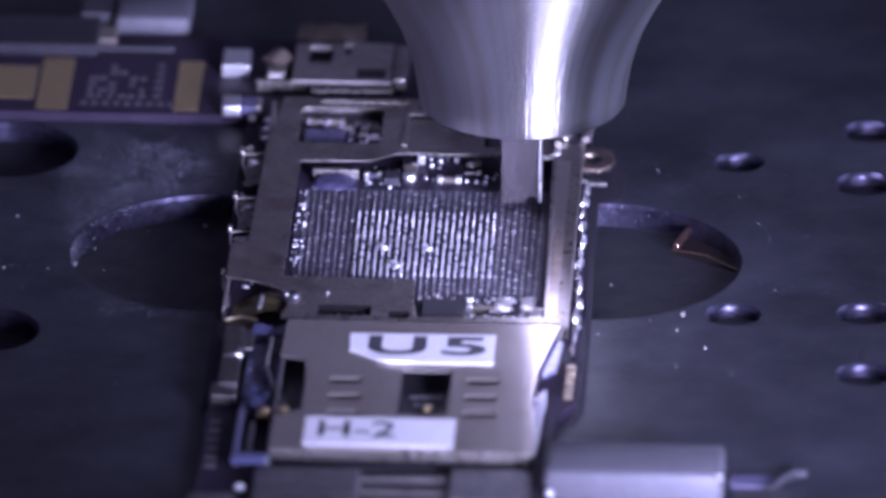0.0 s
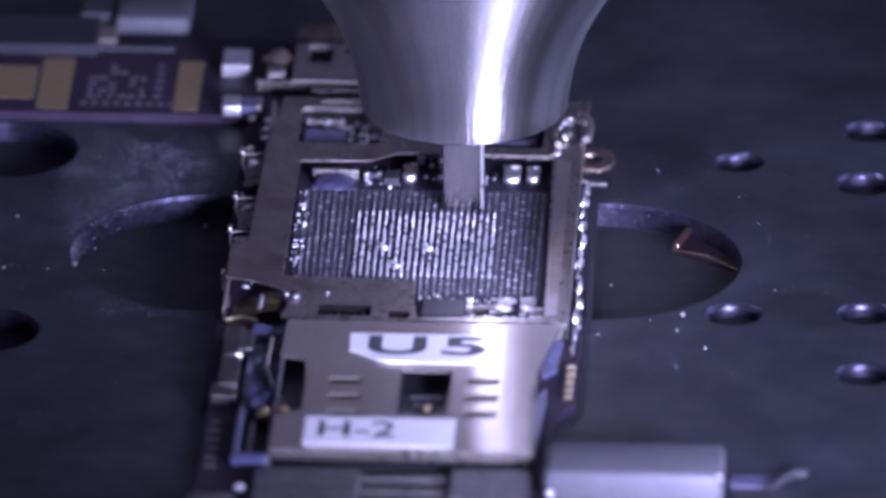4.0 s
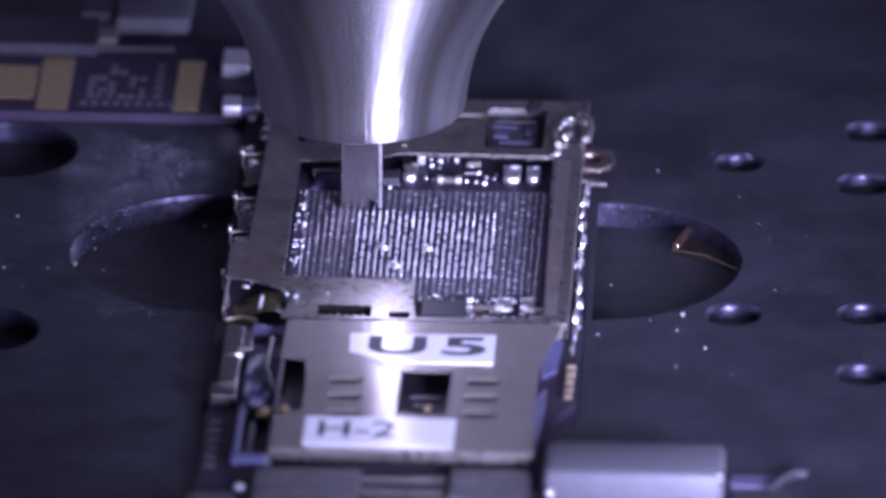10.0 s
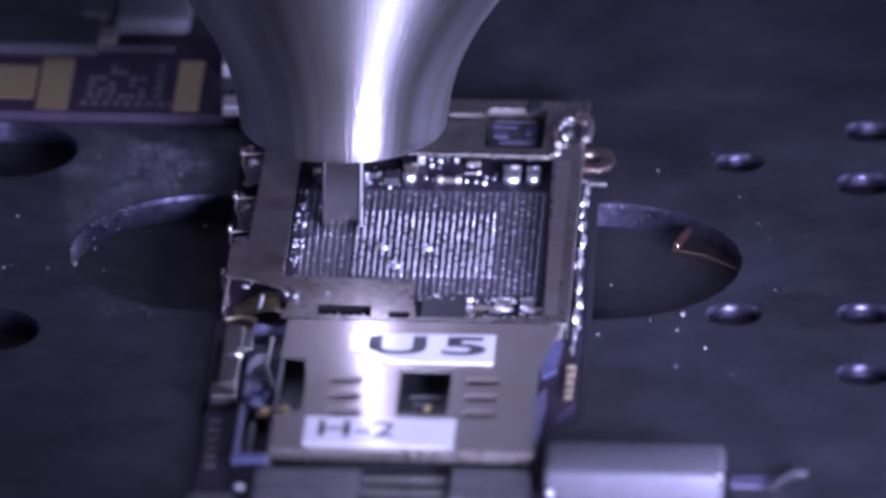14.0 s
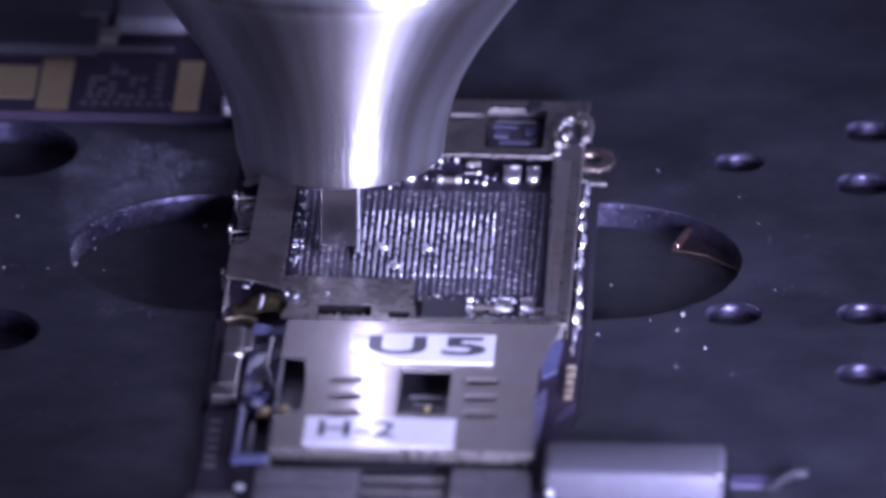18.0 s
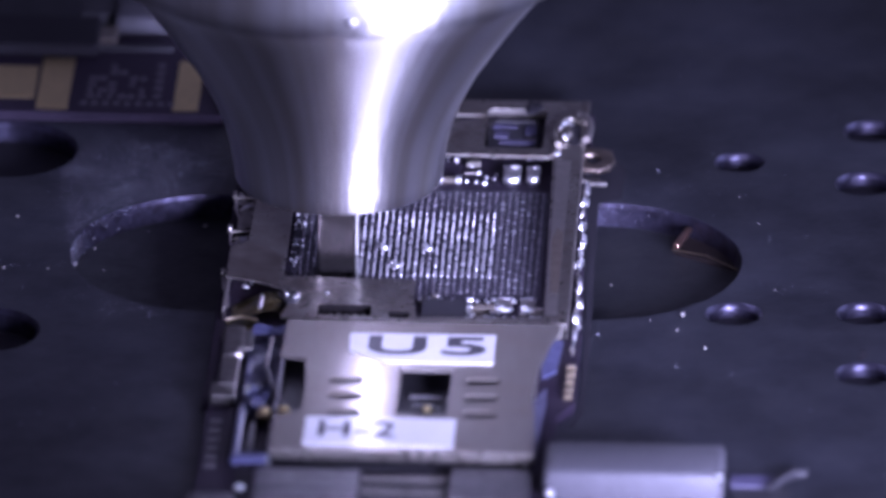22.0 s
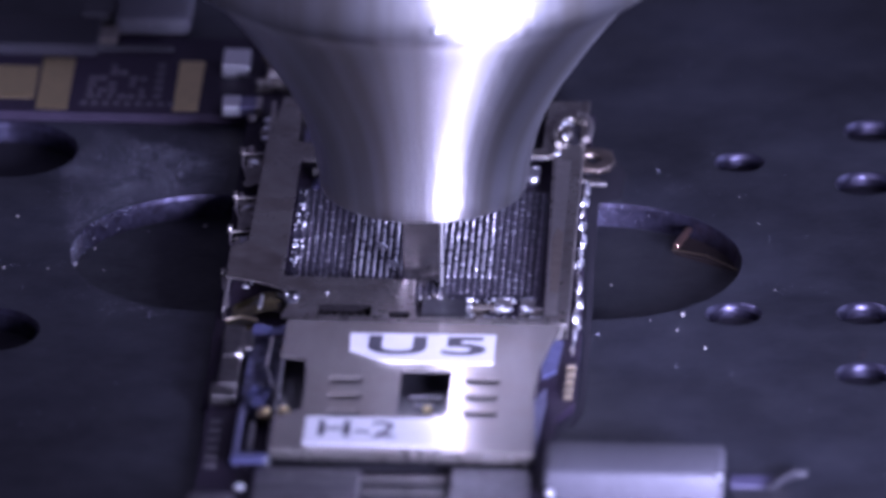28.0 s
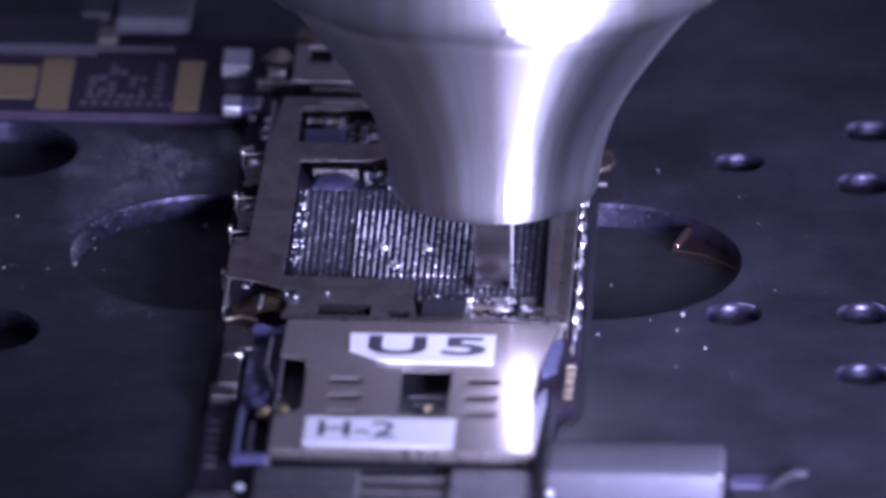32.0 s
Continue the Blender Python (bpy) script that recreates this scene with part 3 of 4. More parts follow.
part("corner_ear", bevelled(sheet(ear, [[(7.7, 12.2), (8.3, 11.9), (8.75, 12.3), (8.7, 13.1), (8.2, 13.4), (7.7, 13.3)]], 0.2, 0.6), 0.1), EAR, frame_thing, "tarnished flat eyelet outside the corner", 50)
part("ear_foot", join(blob(8.15, 11.8, 0.3, 0.45, 0.35, 0.2, 10, 0.4, 6), box(7.7, 8.6, 11.3, 11.7, 0.1, 0.35, 0.1)), SOLDER, frame_thing, "bright soldered foot of the eyelet", 60)
part("corner_ear", join(box(7.7, 8.75, 10.12, 10.62, 0.0, 0.25, 0.08), box(8.1, 9.2, 9.62, 10.02, 0.0, 0.3, 0.08)), DARKMETAL, frame_thing, "tarnished foot under the eyelet")
part("bar_stain", sheet([(6.72, -8.2), (7.25, -8.4), (7.1, 0.4), (6.7, 1.2), (6.45, -0.6)], [], TOP + 0.008, TOP + 0.016), FLUX, frame_thing, "brown flux stain along the side bar")
# brown patch whose dark tone also paints the shadow near the tape
part("brown_shade_film", sheet([(-12.3, -6.9), (-10.7, -7.4), (-9.3, -8.2), (-9.2, -4.2), (-10.2, -2.6), (-11.3, -1.9), (-12.3, -2.8)], [], TOP + 0.003, TOP + 0.012), BROWNED, frame_thing, "brown film on the side bar, darkened for the shadow there")
# lighter strip stands in for the light this bar reflects
part("bar_sheen", sheet([(6.62, -11.6), (7.3, -11.6), (7.0, 11.2), (6.12, 11.2)], [], TOP + 0.003, TOP + 0.01), BRIGHTTIN, frame_thing, "lighter strip painted as the sheen on the side bar")
part("ridge", box(-8.4, -3.0, 19.2, 19.55, TOP - 0.02, TOP + 0.12, 0.05), TIN, frame_thing)
part("ridge", box(-3.2, -2.9, 12.9, 19.2, TOP - 0.02, TOP + 0.1, 0.05), TIN, frame_thing)
part("ridge", box(-2.9, 5.6, 11.75, 12.0, TOP - 0.02, TOP + 0.06, 0.03), TIN, frame_thing)
part("ridge", box(-0.5, 1.5, 17.75, 17.95, TOP - 0.02, TOP + 0.08, 0.03), TIN, frame_thing)

# ---- small components on the board ----


def component(name, x, y, lx, ly, h, mat, label, ends=None, z=0.0, turn=0, cap=None):
    """A chip part: body and two plated ends."""
    ob = thing(name, label, "component", x, y, z, turn=turn)
    part("body", box(-lx / 2, lx / 2, -ly / 2, ly / 2, 0, h, 0.06), mat, ob)
    if ends == "x":
        for s in (-1, 1):
            part("terminal", box(s * lx / 2 - 0.18 * min(1, lx), s * lx / 2 + 0.18 * min(1, lx), -ly / 2 - 0.03, ly / 2 + 0.03, 0, h + 0.03, 0.06), cap or SOLDER, ob, "soldered end cap")
    if ends == "y":
        for s in (-1, 1):
            part("terminal", box(-lx / 2 - 0.03, lx / 2 + 0.03, s * ly / 2 - 0.2 * min(1, ly), s * ly / 2 + 0.2 * min(1, ly), 0, h + 0.03, 0.06), (cap or SOLDER) if s < 0 else TINWORN, ob, "soldered end cap")
    return ob


dome = thing("chip", "dark blue rounded chip behind the solder rows", "component", -6.95, 9.4, 0)
part("dome", blob(0, 0.1, 0.0, 1.3, 1.3, 0.5, 24, 0.12, 3), DARKBLUE, dome, smooth=60)
part("base", box(-1.35, 1.35, -0.95, 0.1, 0, 0.12, 0.05), DARKBLUE, dome)
component("chip_carrier", -6.95, 10.2, 2.75, 0.5, 0.62, TIN, "thin plated strip behind the dark chip")
for x, y, lx, ly, h, mat, e in ((-3.6, 9.8, 0.9, 1.3, 0.5, EPOXY, None),
                            (-0.18, 9.95, 1.1, 0.5, 0.3, CERAMIC, "x"), (-1.99, 12.64, 0.45, 0.5, 0.55, SOLDER, None), (1.14, 12.57, 0.85, 0.8, 0.3, TIN, None), (1.13, 11.22, 1.0, 0.22, 0.12, TINWORN, None),
                            (2.9, -9.2, 1.7, 0.6, 0.45, CERAMIC, "x"), (6.15, -10.2, 0.5, 1.3, 0.45, CERAMIC, "y"), (3.4, -10.9, 1.6, 0.5, 0.3, EPOXY, None), (5.2, -11.0, 1.5, 0.5, 0.3, EPOXY, None),
                            (0.6, -9.7, 2.6, 2.6, 0.5, EPOXY, None), (-7.9, 14.9, 2.4, 2.6, 0.6, CHIPBLUE, None), (-8.6, 18.0, 0.8, 0.5, 0.4, CERAMIC, "x"),
                            (-7.4, 17.9, 0.8, 0.6, 0.5, CERAMIC, "x"), (-5.6, 16.6, 0.5, 0.9, 0.4, CERAMIC, "y"), (-4.9, 16.6, 0.5, 0.9, 0.4, CERAMIC, "y"),
                            (3.3, 16.4, 3.0, 4.6, 0.35, EPOXY, None), (-0.9, 15.0, 3.6, 3.2, 0.75, EPOXY, None)):
    component("component", x, y, lx, ly, h, mat, "tiny surface-mount part with solder ends" if e else "flat dark chip on the board", e, cap=DULL if y > 14 else None)
for k, (x, y, lx, ly) in enumerate(((-2.55, 10.55, 0.8, 1.5), (3.5, 10.6, 1.0, 1.5), (4.78, 10.6, 0.75, 1.4), (4.1, -8.4, 0.9, 1.3), (5.45, -8.4, 0.9, 1.3))):
    cap = component("component", x, y, lx, ly, 0.5 if k < 3 else 0.3, (CERAMIC, BEAD, BEAD, TINWORN, TINWORN)[k], "tiny capacitor with a round white solder end")
    front = join(blob(0.02, -ly / 2 - 0.1, 0.28 if k < 3 else 0.16, lx * 0.56, 0.3, 0.34 if k < 3 else 0.2, 14, 0.15, 4 + k), blob(-0.2 * lx, -ly / 2 + 0.02, 0.45 if k < 3 else 0.28, lx * 0.3, 0.28, 0.16, 10, 0.4, k))
    part("terminal", front, SOLDER, cap, "round white solder end", 60)
    part("terminal", join(box(-lx / 2 - 0.04, lx / 2 + 0.04, ly / 2 - 0.1, ly / 2 + 0.2, 0, 0.52 if k < 3 else 0.32, 0.08), blob(0.1, ly / 2, 0.5 if k < 3 else 0.3, lx * 0.35, 0.2, 0.1, 8, 0.5, k + 9)), BEAD if k else TINWORN, cap, "soldered end cap", 60)
for x, y, lx, ly, mat in ((2.75, 17.55, 1.5, 0.5, DARKBLUE), (2.6, 16.2, 0.9, 0.8, CHIPBLUE), (4.3, 17.0, 0.7, 1.2, DARKBLUE), (3.6, 15.2, 2.2, 0.5, CHIPBLUE), (4.4, 15.4, 0.5, 0.5, CERAMIC), (3.3, 18.3, 2.4, 0.3, EPOXY)):
    component("component", x, y, lx, ly, 0.14, mat, "dull plated strip on the dark chip", None, z=0.35)
rng = random.Random(19)
# crowded tiny parts in the openings of the frame
for x0, x1, y0, y1, n in ((-6.4, -4.8, 13.6, 18.0, 7), (-9.1, -6.6, 16.6, 18.2, 4), (2.0, 5.0, 13.3, 14.2, 3), (-5.2, -3.2, 9.3, 10.6, 2),
                          (2.0, 6.2, -11.6, -9.9, 8), (-0.8, 1.8, -8.2, -7.7, 3)):
    taken = []
    for k in range(n * 4):
        lx, ly = (rng.uniform(0.5, 0.9), rng.uniform(0.3, 0.45)) if rng.random() < 0.6 else (rng.uniform(0.3, 0.45), rng.uniform(0.5, 0.9))
        x, y = rng.uniform(x0, x1), rng.uniform(y0, y1)
        if len(taken) >= n or any(abs(x - p) < (lx + q) / 2 + 0.12 and abs(y - u) < (ly + v) / 2 + 0.12 for p, u, q, v in taken):
            continue
        taken.append((x, y, lx, ly))
        component("component", x, y, lx, ly, rng.uniform(0.2, 0.4), rng.choice((CERAMIC, EPOXY, BARE, CERAMIC)), "tiny surface-mount part with solder ends", "x" if lx > ly else "y", cap=DULL if y > 12 else None)
rng = random.Random(11)
dots = []
for k in range(8):
    dots.append((rng.uniform(-5.3, -2.9), rng.uniform(8.7, 10.0)))
for k in range(44):
    dots.append((rng.uniform(-8.9, -8.55) + 0.3 * (k % 2), rng.uniform(-5.5, 8)))
for k in range(30):
    dots.append((rng.uniform(1.6, 5.8), rng.uniform(-10.8, -7.6)))
for k in range(6):
    dots.append((rng.uniform(-0.9, 1.5), rng.uniform(-8.3, -7.8)))
for k in range(14):
    dots.append((rng.uniform(1.8, 5.6), rng.uniform(-8.1, -7.4)))
sized = [(x, y, (0.06 + 0.11 * rng.random() ** 2) * (0.85 if x < -8 else 1.0)) for x, y in dots]
# solder left behind on the pads of the far gap
sized += [(-0.85, 12.74, 0.20), (0.09, 12.95, 0.19), (-1.34, 12.08, 0.17), (-1.42, 13.05, 0.10), (-0.42, 13.13, 0.09), (-0.86, 11.97, 0.10), (-1.60, 10.35, 0.12), (-1.14, 10.08, 0.10), (0.87, 9.91, 0.13), (1.43, 9.80, 0.13), (1.94, 9.61, 0.17), (2.00, 10.55, 0.12), (2.46, 10.38, 0.12), (2.59, 11.04, 0.10), (1.02, 12.18, 0.09), (1.52, 11.18, 0.14), (-4.68, 11.68, 0.07), (-4.21, 10.27, 0.09), (-3.64, 10.00, 0.10), (-4.41, 10.88, 0.06)]
for k, (x, y, r) in enumerate(sized):
    part("solder_ball", blob(x, y, r * 0.7, r, r * 1.1, r, 10, 0.3, k), SOLDER, substrate, smooth=60)

# ---- left side: amber tape, film and contacts ----
tape = thing("amber_tape", "curled amber tape scrap with a glossy fold", "tape", -9.9, -9.6, -0.25)
bm = bmesh.new()
rows = []
for i in range(13):
    u = i / 12
    x, z = -1.9 + 4.0 * u, 0.25 + 0.55 * math.sin(u * 3.0) ** 2 + 0.25 * u
    rows.append([bm.verts.new((x * MM, (-1.9 + 3.4 * v + 0.5 * u - 0.6 * u * v) * MM, (z + 0.15 * math.sin(4 * v)) * MM)) for v in (0, 0.25, 0.5, 0.75, 1)])
for a, b in zip(rows, rows[1:]):
    for k in range(4):
        bm.faces.new((a[k], b[k], b[k + 1], a[k + 1]))
bmesh.ops.solidify(bm, geom=bm.faces[:], thickness=0.08 * MM)
part("film", bm, AMBER, tape, smooth=60)
part("bead", blob(1.65, -0.35, 1.2, 0.5, 1.0, 0.2, 14, 0.4, 3), EPOXY, tape, "glossy dark bead", 60)
part("bead", blob(1.8, -0.45, 1.4, 0.2, 0.26, 0.14, 8), SOLDER, tape, "bright bead", 60)
part("bead", blob(1.26, -0.2, 1.4, 0.12, 0.3, 0.1, 8), SOLDER, tape, "bright bead", 60)
# bright metal rod stands in for the highlight on the glossy fold
part("fold_highlight", tube([(-0.25, -1.3, 1.0), (-0.2, 0.25, 1.05)], 0.13), SOLDER, tape, smooth=60)

scrap = thing("tape_scrap", "crumpled brownish tape end on the board edge", "tape", -11.25, -13.82, 0)
part("film", crumple(-0.85, 0.95, -1.3, 1.6, 0.45, 0.25, 4.0, 10, 14, 0.9), AMBER, scrap, smooth=60)
part("rim", tube([(-0.75, 1.1, 0.75), (0.1, 1.3, 0.85), (1.1, 1.0, 0.8)], 0.1), BRASS, scrap, "pale rim of the tape", 60)
part("fleck", join(blob(0.1, 5.9, 0.75, 0.25, 0.22, 0.08, 8, 0.8, 3), blob(0.42, 6.5, 0.8, 0.08, 0.4, 0.08, 8, 0.6, 4)), SOLDER, scrap, "bright solder fleck", 60)

# ---- card holder with its two paper labels ----
holder = thing("card_holder", "tinned steel card holder with slots and a square opening", "card holder", 0, -0.2, 0, size=0.978)
HT = 1.4
outer = [(-8.45, -33.0), (7.2, -33.0), (7.0, -28), (6.75, -24.5), (6.9, -20.5), (7.5, -16.5), (7.9, -14.1), (-8.5, -14.1), (-8.6, -19.4),
         (-7.9, -19.6), (-7.1, -19.9), (-6.9, -23.0), (-6.9, -27.3), (-7.6, -27.9), (-8.45, -28.2)]
slots = [rect(-1.25, 1.75, -27.8, -21.2, 0.15)]
for k in range(3):
    slots += [rect(-5.5 + 0.05 * k, -3.5 + 0.05 * k, -23.4 - 2.4 * k, -22.5 - 2.4 * k, 0.3), rect(2.65 + 0.02 * k, 4.65 + 0.02 * k, -23.2 - 2.4 * k, -22.3 - 2.4 * k, 0.3)]
part("top_skin", bevelled(sheet(outer, slots, HT - 0.18, HT), 0.02), LID, holder)
part("front_lip", box(-8.4, 7.2, -33.25, -32.95, 0.75, HT - 0.04, 0.08), TIN, holder, "rolled bright front lip")
part("rear_lip", box(-8.4, 7.8, -14.15, -13.95, 0.2, HT - 0.03, 0.06), TIN, holder)
part("spring", box(-0.7, 1.2, -23.0, -22.6, 0.3, 0.42, 0.05), DIM, holder, "dim contact spring inside the opening")
part("spring", box(-0.4, 0.9, -24.3, -24.0, 0.4, 0.55, 0.06), DIM, holder, "dim contact spring inside the opening")
part("contact_tip", blob(0.45, -24.9, 0.55, 0.3, 0.4, 0.2, 10, 0.3, 6), GOLD, holder, "gold contact tip inside the opening", 60)
for k in range(3):
    part("louvre", tube([(-5.45 + 0.05 * k, -22.46 - 2.4 * k, HT - 0.02), (-3.55 + 0.05 * k, -22.46 - 2.4 * k, HT - 0.02)], 0.05, 10), LID, holder, "raised lip over a slot", 60)
    part("louvre", tube([(2.65 + 0.02 * k, -22.3 - 2.4 * k, HT - 0.04), (4.65 + 0.02 * k, -22.3 - 2.4 * k, HT - 0.04)], 0.06, 10), LID, holder, "pressed lip over a slot", 60)
part("side_rail", box(-8.6, -8.4, -33, -14.2, 0, HT - 0.2, 0.04), DIM, holder)
part("side_rail", box(6.6, 6.75, -33, -14.2, 0, HT - 0.2, 0.04), TINWORN, holder)
part("floor", box(-8.3, 6.5, -32.8, -14.3, 0.0, 0.12, 0.02), EPOXY, holder)
note = thing("paper_label", "white paper label with U5 in bold letters on the card holder", "label", 0, -0.2, HT, size=0.978)
paper = part("paper", sheet([(-4.55, -18.6), (-2.2, -20.3), (4.15, -20.2), (4.1, -15.95), (-4.6, -16.1)], [], 0.01, 0.08), PAPER, note)
part("curl", sheet([(-2.9, -20.0), (-2.2, -20.35), (-0.6, -20.35), (-1.2, -20.0)], [], 0.08, 0.2), PAPER, paper, "lifted torn corner")
letters("U", 3.7, 1.47, INK, paper, -3.65, -19.0, 0.083, 0.1)
letters("5", 3.7, 1.62, INK, paper, 0.8, -19.0, 0.083, 0.1)
note = thing("paper_label", "white paper label with H-2 on the front of the card holder", "label", 0, -0.2, HT, size=0.978)
paper = part("paper", sheet(rect(-6.5, 2.4, -32.6, -28.5, 0.1), [], 0.01, 0.08), PAPER, note)
letters("H-2", 3.2, 0.98, INK, paper, -5.9, -31.3, 0.083, 0.04)

# the higher piece takes the lighter film colour as a painted glint
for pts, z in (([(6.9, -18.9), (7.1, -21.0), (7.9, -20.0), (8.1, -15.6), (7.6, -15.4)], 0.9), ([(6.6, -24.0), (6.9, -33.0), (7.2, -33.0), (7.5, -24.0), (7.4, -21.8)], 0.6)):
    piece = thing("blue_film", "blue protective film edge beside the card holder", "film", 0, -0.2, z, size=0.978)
    part("film", sheet(pts, [], 0, 0.12), LITFILM if z > 0.8 else BLUE, piece)
piece = thing("blue_film", "crumpled blue film beside the card holder", "film", 0, -0.2, 0, size=0.978)
part("fold", crumple(-10.5, -8.55, -15.4, -14.1, 0.95, 0.25, 2.0, 10, 8, 0.7), LITFILM, piece, "upper fold of the film, lighter for its painted glint", 60)
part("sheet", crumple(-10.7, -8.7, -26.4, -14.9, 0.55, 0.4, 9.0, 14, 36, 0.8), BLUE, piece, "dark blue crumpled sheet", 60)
part("fold", crumple(-10.2, -9.0, -26.0, -23.0, 0.95, 0.4, 5.0, 10, 12, 1.0), LITFILM, piece, "crumpled fold of the film", 60)
part("side", box(-10.7, -10.3, -33.0, -26.3, 0.1, 0.9, 0.1), BLUE, piece)
part("lip", box(-10.7, -8.5, -34.4, -33.2, 0.9, 1.15, 0.15), LITFILM, piece)
part("post", box(-9.92, -9.60, -31.15, -27.11, 0.1, 0.55, 0.1), DIM, piece, "dull grey metal post")
wires = thing("contact_wires", "two thin bent contact wires with gold tips", "contact", 0, -0.2, 0, size=0.978)
part("wire", tube([(-9.4, -20.3, 1.0), (-8.9, -23.0, 1.05), (-8.0, -26.2, 1.0)], 0.12), DIM, wires, smooth=60)
part("wire", tube([(-9.3, -16.0, 1.0), (-9.35, -18.5, 1.05), (-9.4, -20.5, 1.0)], 0.12), TINWORN, wires, smooth=60)
part("gold_tip", blob(-9.1, -26.6, 0.75, 0.5, 0.6, 0.35, 10, 0.3, 3), GOLD, wires, smooth=60)
part("gold_tip", blob(-8.0, -26.4, 0.85, 0.4, 0.5, 0.3, 10, 0.3, 4), GOLD, wires, smooth=60)

clip = thing("edge_contact", "grey metal edge contact beside the card holder", "contact", 0, -0.2, 0, size=0.978)
part("upright", box(-12.2, -11.0, -22.6, -14.0, 0.1, 0.9, 0.12), DARKMETAL, clip)
part("foot", box(-12.6, -11.0, -24.0, -22.0, 0, 0.75, 0.15), DARKMETAL, clip)
part("shoulder", box(-11.95, -10.4, -17.2, -14.4, 0.55, 0.85, 0.15), DARKMETAL, clip)
part("cap", bevelled(box(-12.1, -10.8, -18.7, -17.2, 0.85, 1.05, 0), 0.1), DARKMETAL, clip)
part("cap_edge", join(blob(-11.35, -18.6, 1.02, 0.45, 0.2, 0.1, 10, 0.5, 4), blob(-11.1, -17.9, 1.02, 0.15, 0.4, 0.1, 8, 0.5, 5)), TINWORN, clip, "bright worn front edge", 60)
for k in range(6):
    part("pin", box(-12.1, -11.4, -26.2 - 1.25 * k, -25.7 - 1.25 * k, 0.0, 0.1, 0.04), DIM, substrate, "dull side pin")
for k in range(5):
    part("pin", box(8.2, 8.75, -17.5 - 1.05 * k, -17.1 - 1.05 * k, 0.0, 0.3, 0.06), BRASS, substrate, "small brassy side pin")

# ---- connectors in the foreground ----
case = thing("metal_connector", "silver metal connector case with a frosted front", "connector", 0, -0.2, 0, size=0.978)
part("shell", box(8.0, 18.55, -36.95, -32.3, PLATE_Z, 2.0, 0.35), SILVER, case, smooth=60)
part("corner_bead", blob(18.3, -36.9, 1.82, 0.24, 0.2, 0.2, 10), SOLDER, case, "bright worn corner", 60)
part("corner_bead", blob(8.35, -37.0, 0.6, 0.25, 0.2, 0.3, 10), SOLDER, case, "bright worn corner", 60)
tail = thing("ribbon_tail", "dark ribbon tail beside the metal connector", "cable", 0, -0.2, 0, size=0.978)
part("ribbon", join(box(19.0, 22.4, -42, -33.0, -0.6, -0.5, 0.04), tube([(21.2, -33.4, -0.4), (21.8, -32.2, -0.3), (22.5, -31.4, -0.25), (23.2, -31.0, -0.35)], 0.3)), EPOXY, tail)
part("stiffener", box(18.8, 21.4, -32.9, -31.3, -0.6, -0.4, 0.08), CHIPBLUE, tail, "dull grey-blue stiffener")
front = thing("front_connector", "grey metal socket in front of the card holder", "connector", 0, -0.2, 0, size=0.978)
part("shell", box(-9.2, -2.9, -46, -34.4, 0, 0.8, 0.2), DIM, front)
part("seam", box(-9.0, -3.1, -37.4, -37.2, 0.79, 0.82, 0.0), EPOXY, front, "dark seam across the shell")
part("bridge", box(-2.9, 2.3, -35.2, -34.6, 0, 0.6, 0.15), DARKMETAL, front)
part("bar", box(-2.8, 2.2, -37.0, -36.4, 0, 0.55, 0.12), DARKMETAL, front, "dull bar in the recess")
part("inner", box(-3.0, 2.4, -46, -34.9, -0.02, 0.25, 0.05), EPOXY, front, "dark recess of the socket")
part("plate", box(2.4, 7.1, -38.6, -34.0, 0, 0.8, 0.2), DIM, front)
part("ledge", box(2.6, 6.9, -46, -38.8, 0, 0.6, 0.15), DIM, front)
part("corner", box(-13.0, -10.2, -46, -37.6, 0, 0.6, 0.3), DIM, front)
# added bright ring imitates the lens blur of a small glint
part("bokeh_ring", lathe([(0.16, 0.0), (0.2, 0.08), (0.27, 0.08), (0.32, 0.0)], 20), SOLDER, front, "bright ring added as an out-of-focus glint", 60, pose(-9.9 * MM, -37.6 * MM, 0.8 * MM))

# ---- far end of the board: sockets and parts ----
sock = thing("board_socket", "grey metal socket at the far end of the board", "socket", 0, 0, 0, size=1.015)
plate_top = sheet([(-10.2, 22.4), (-4.35, 22.4), (-4.35, 28.2), (-6.2, 28.4), (-10.2, 28.0)], [rect(-9.4, -8.0, 25.2, 27.6, 0.2), rect(-7.3, -6.9, 26.6, 27.9, 0.1)], 0.6, 0.88)
part("block", bevelled(plate_top, 0.07), TINWORN, sock, "grey metal block with two openings")
part("base", box(-10.1, -4.4, 22.5, 28.0, 0, 0.3, 0.1), DULLBLACK, sock)
part("front", box(-10.1, -4.4, 22.4, 22.6, 0, 0.8, 0.05), DARKMETAL, sock)
part("bracket", crumple(-10.2, -6.2, 28.2, 30.6, 0.95, 0.35, 13.0, 16, 10, 0.7, 0.12), BRACKET, sock, "uneven brownish bracket", 60)
part("lump", blob(-11.1, 26.3, 0.5, 0.9, 1.0, 0.45, 12, 0.7, 21), BRACKET, sock, "brownish lump", 60)
part("slot", box(-6.4, -4.7, 22.9, 24.3, 0.83, 0.91, 0.02), DULLBLACK, sock, "dark slot in the block")
part("latch", box(-4.3, -3.45, 22.6, 27.8, 0.0, 1.05, 0.25), TIN, sock, "bright end latch")
part("rail", box(-12.3, -9.3, 22.4, 22.9, 0, 0.75, 0.08), TIN, sock, "bright thin rail")
part("rail", box(-9.0, -4.2, 21.35, 21.9, 0, 0.75, 0.08), TIN, sock, "bright thin rail")
part("lump", blob(-11.2, 24.0, 0.5, 0.7, 0.6, 0.5, 10, 0.5, 8), TINWORN, sock, smooth=60)
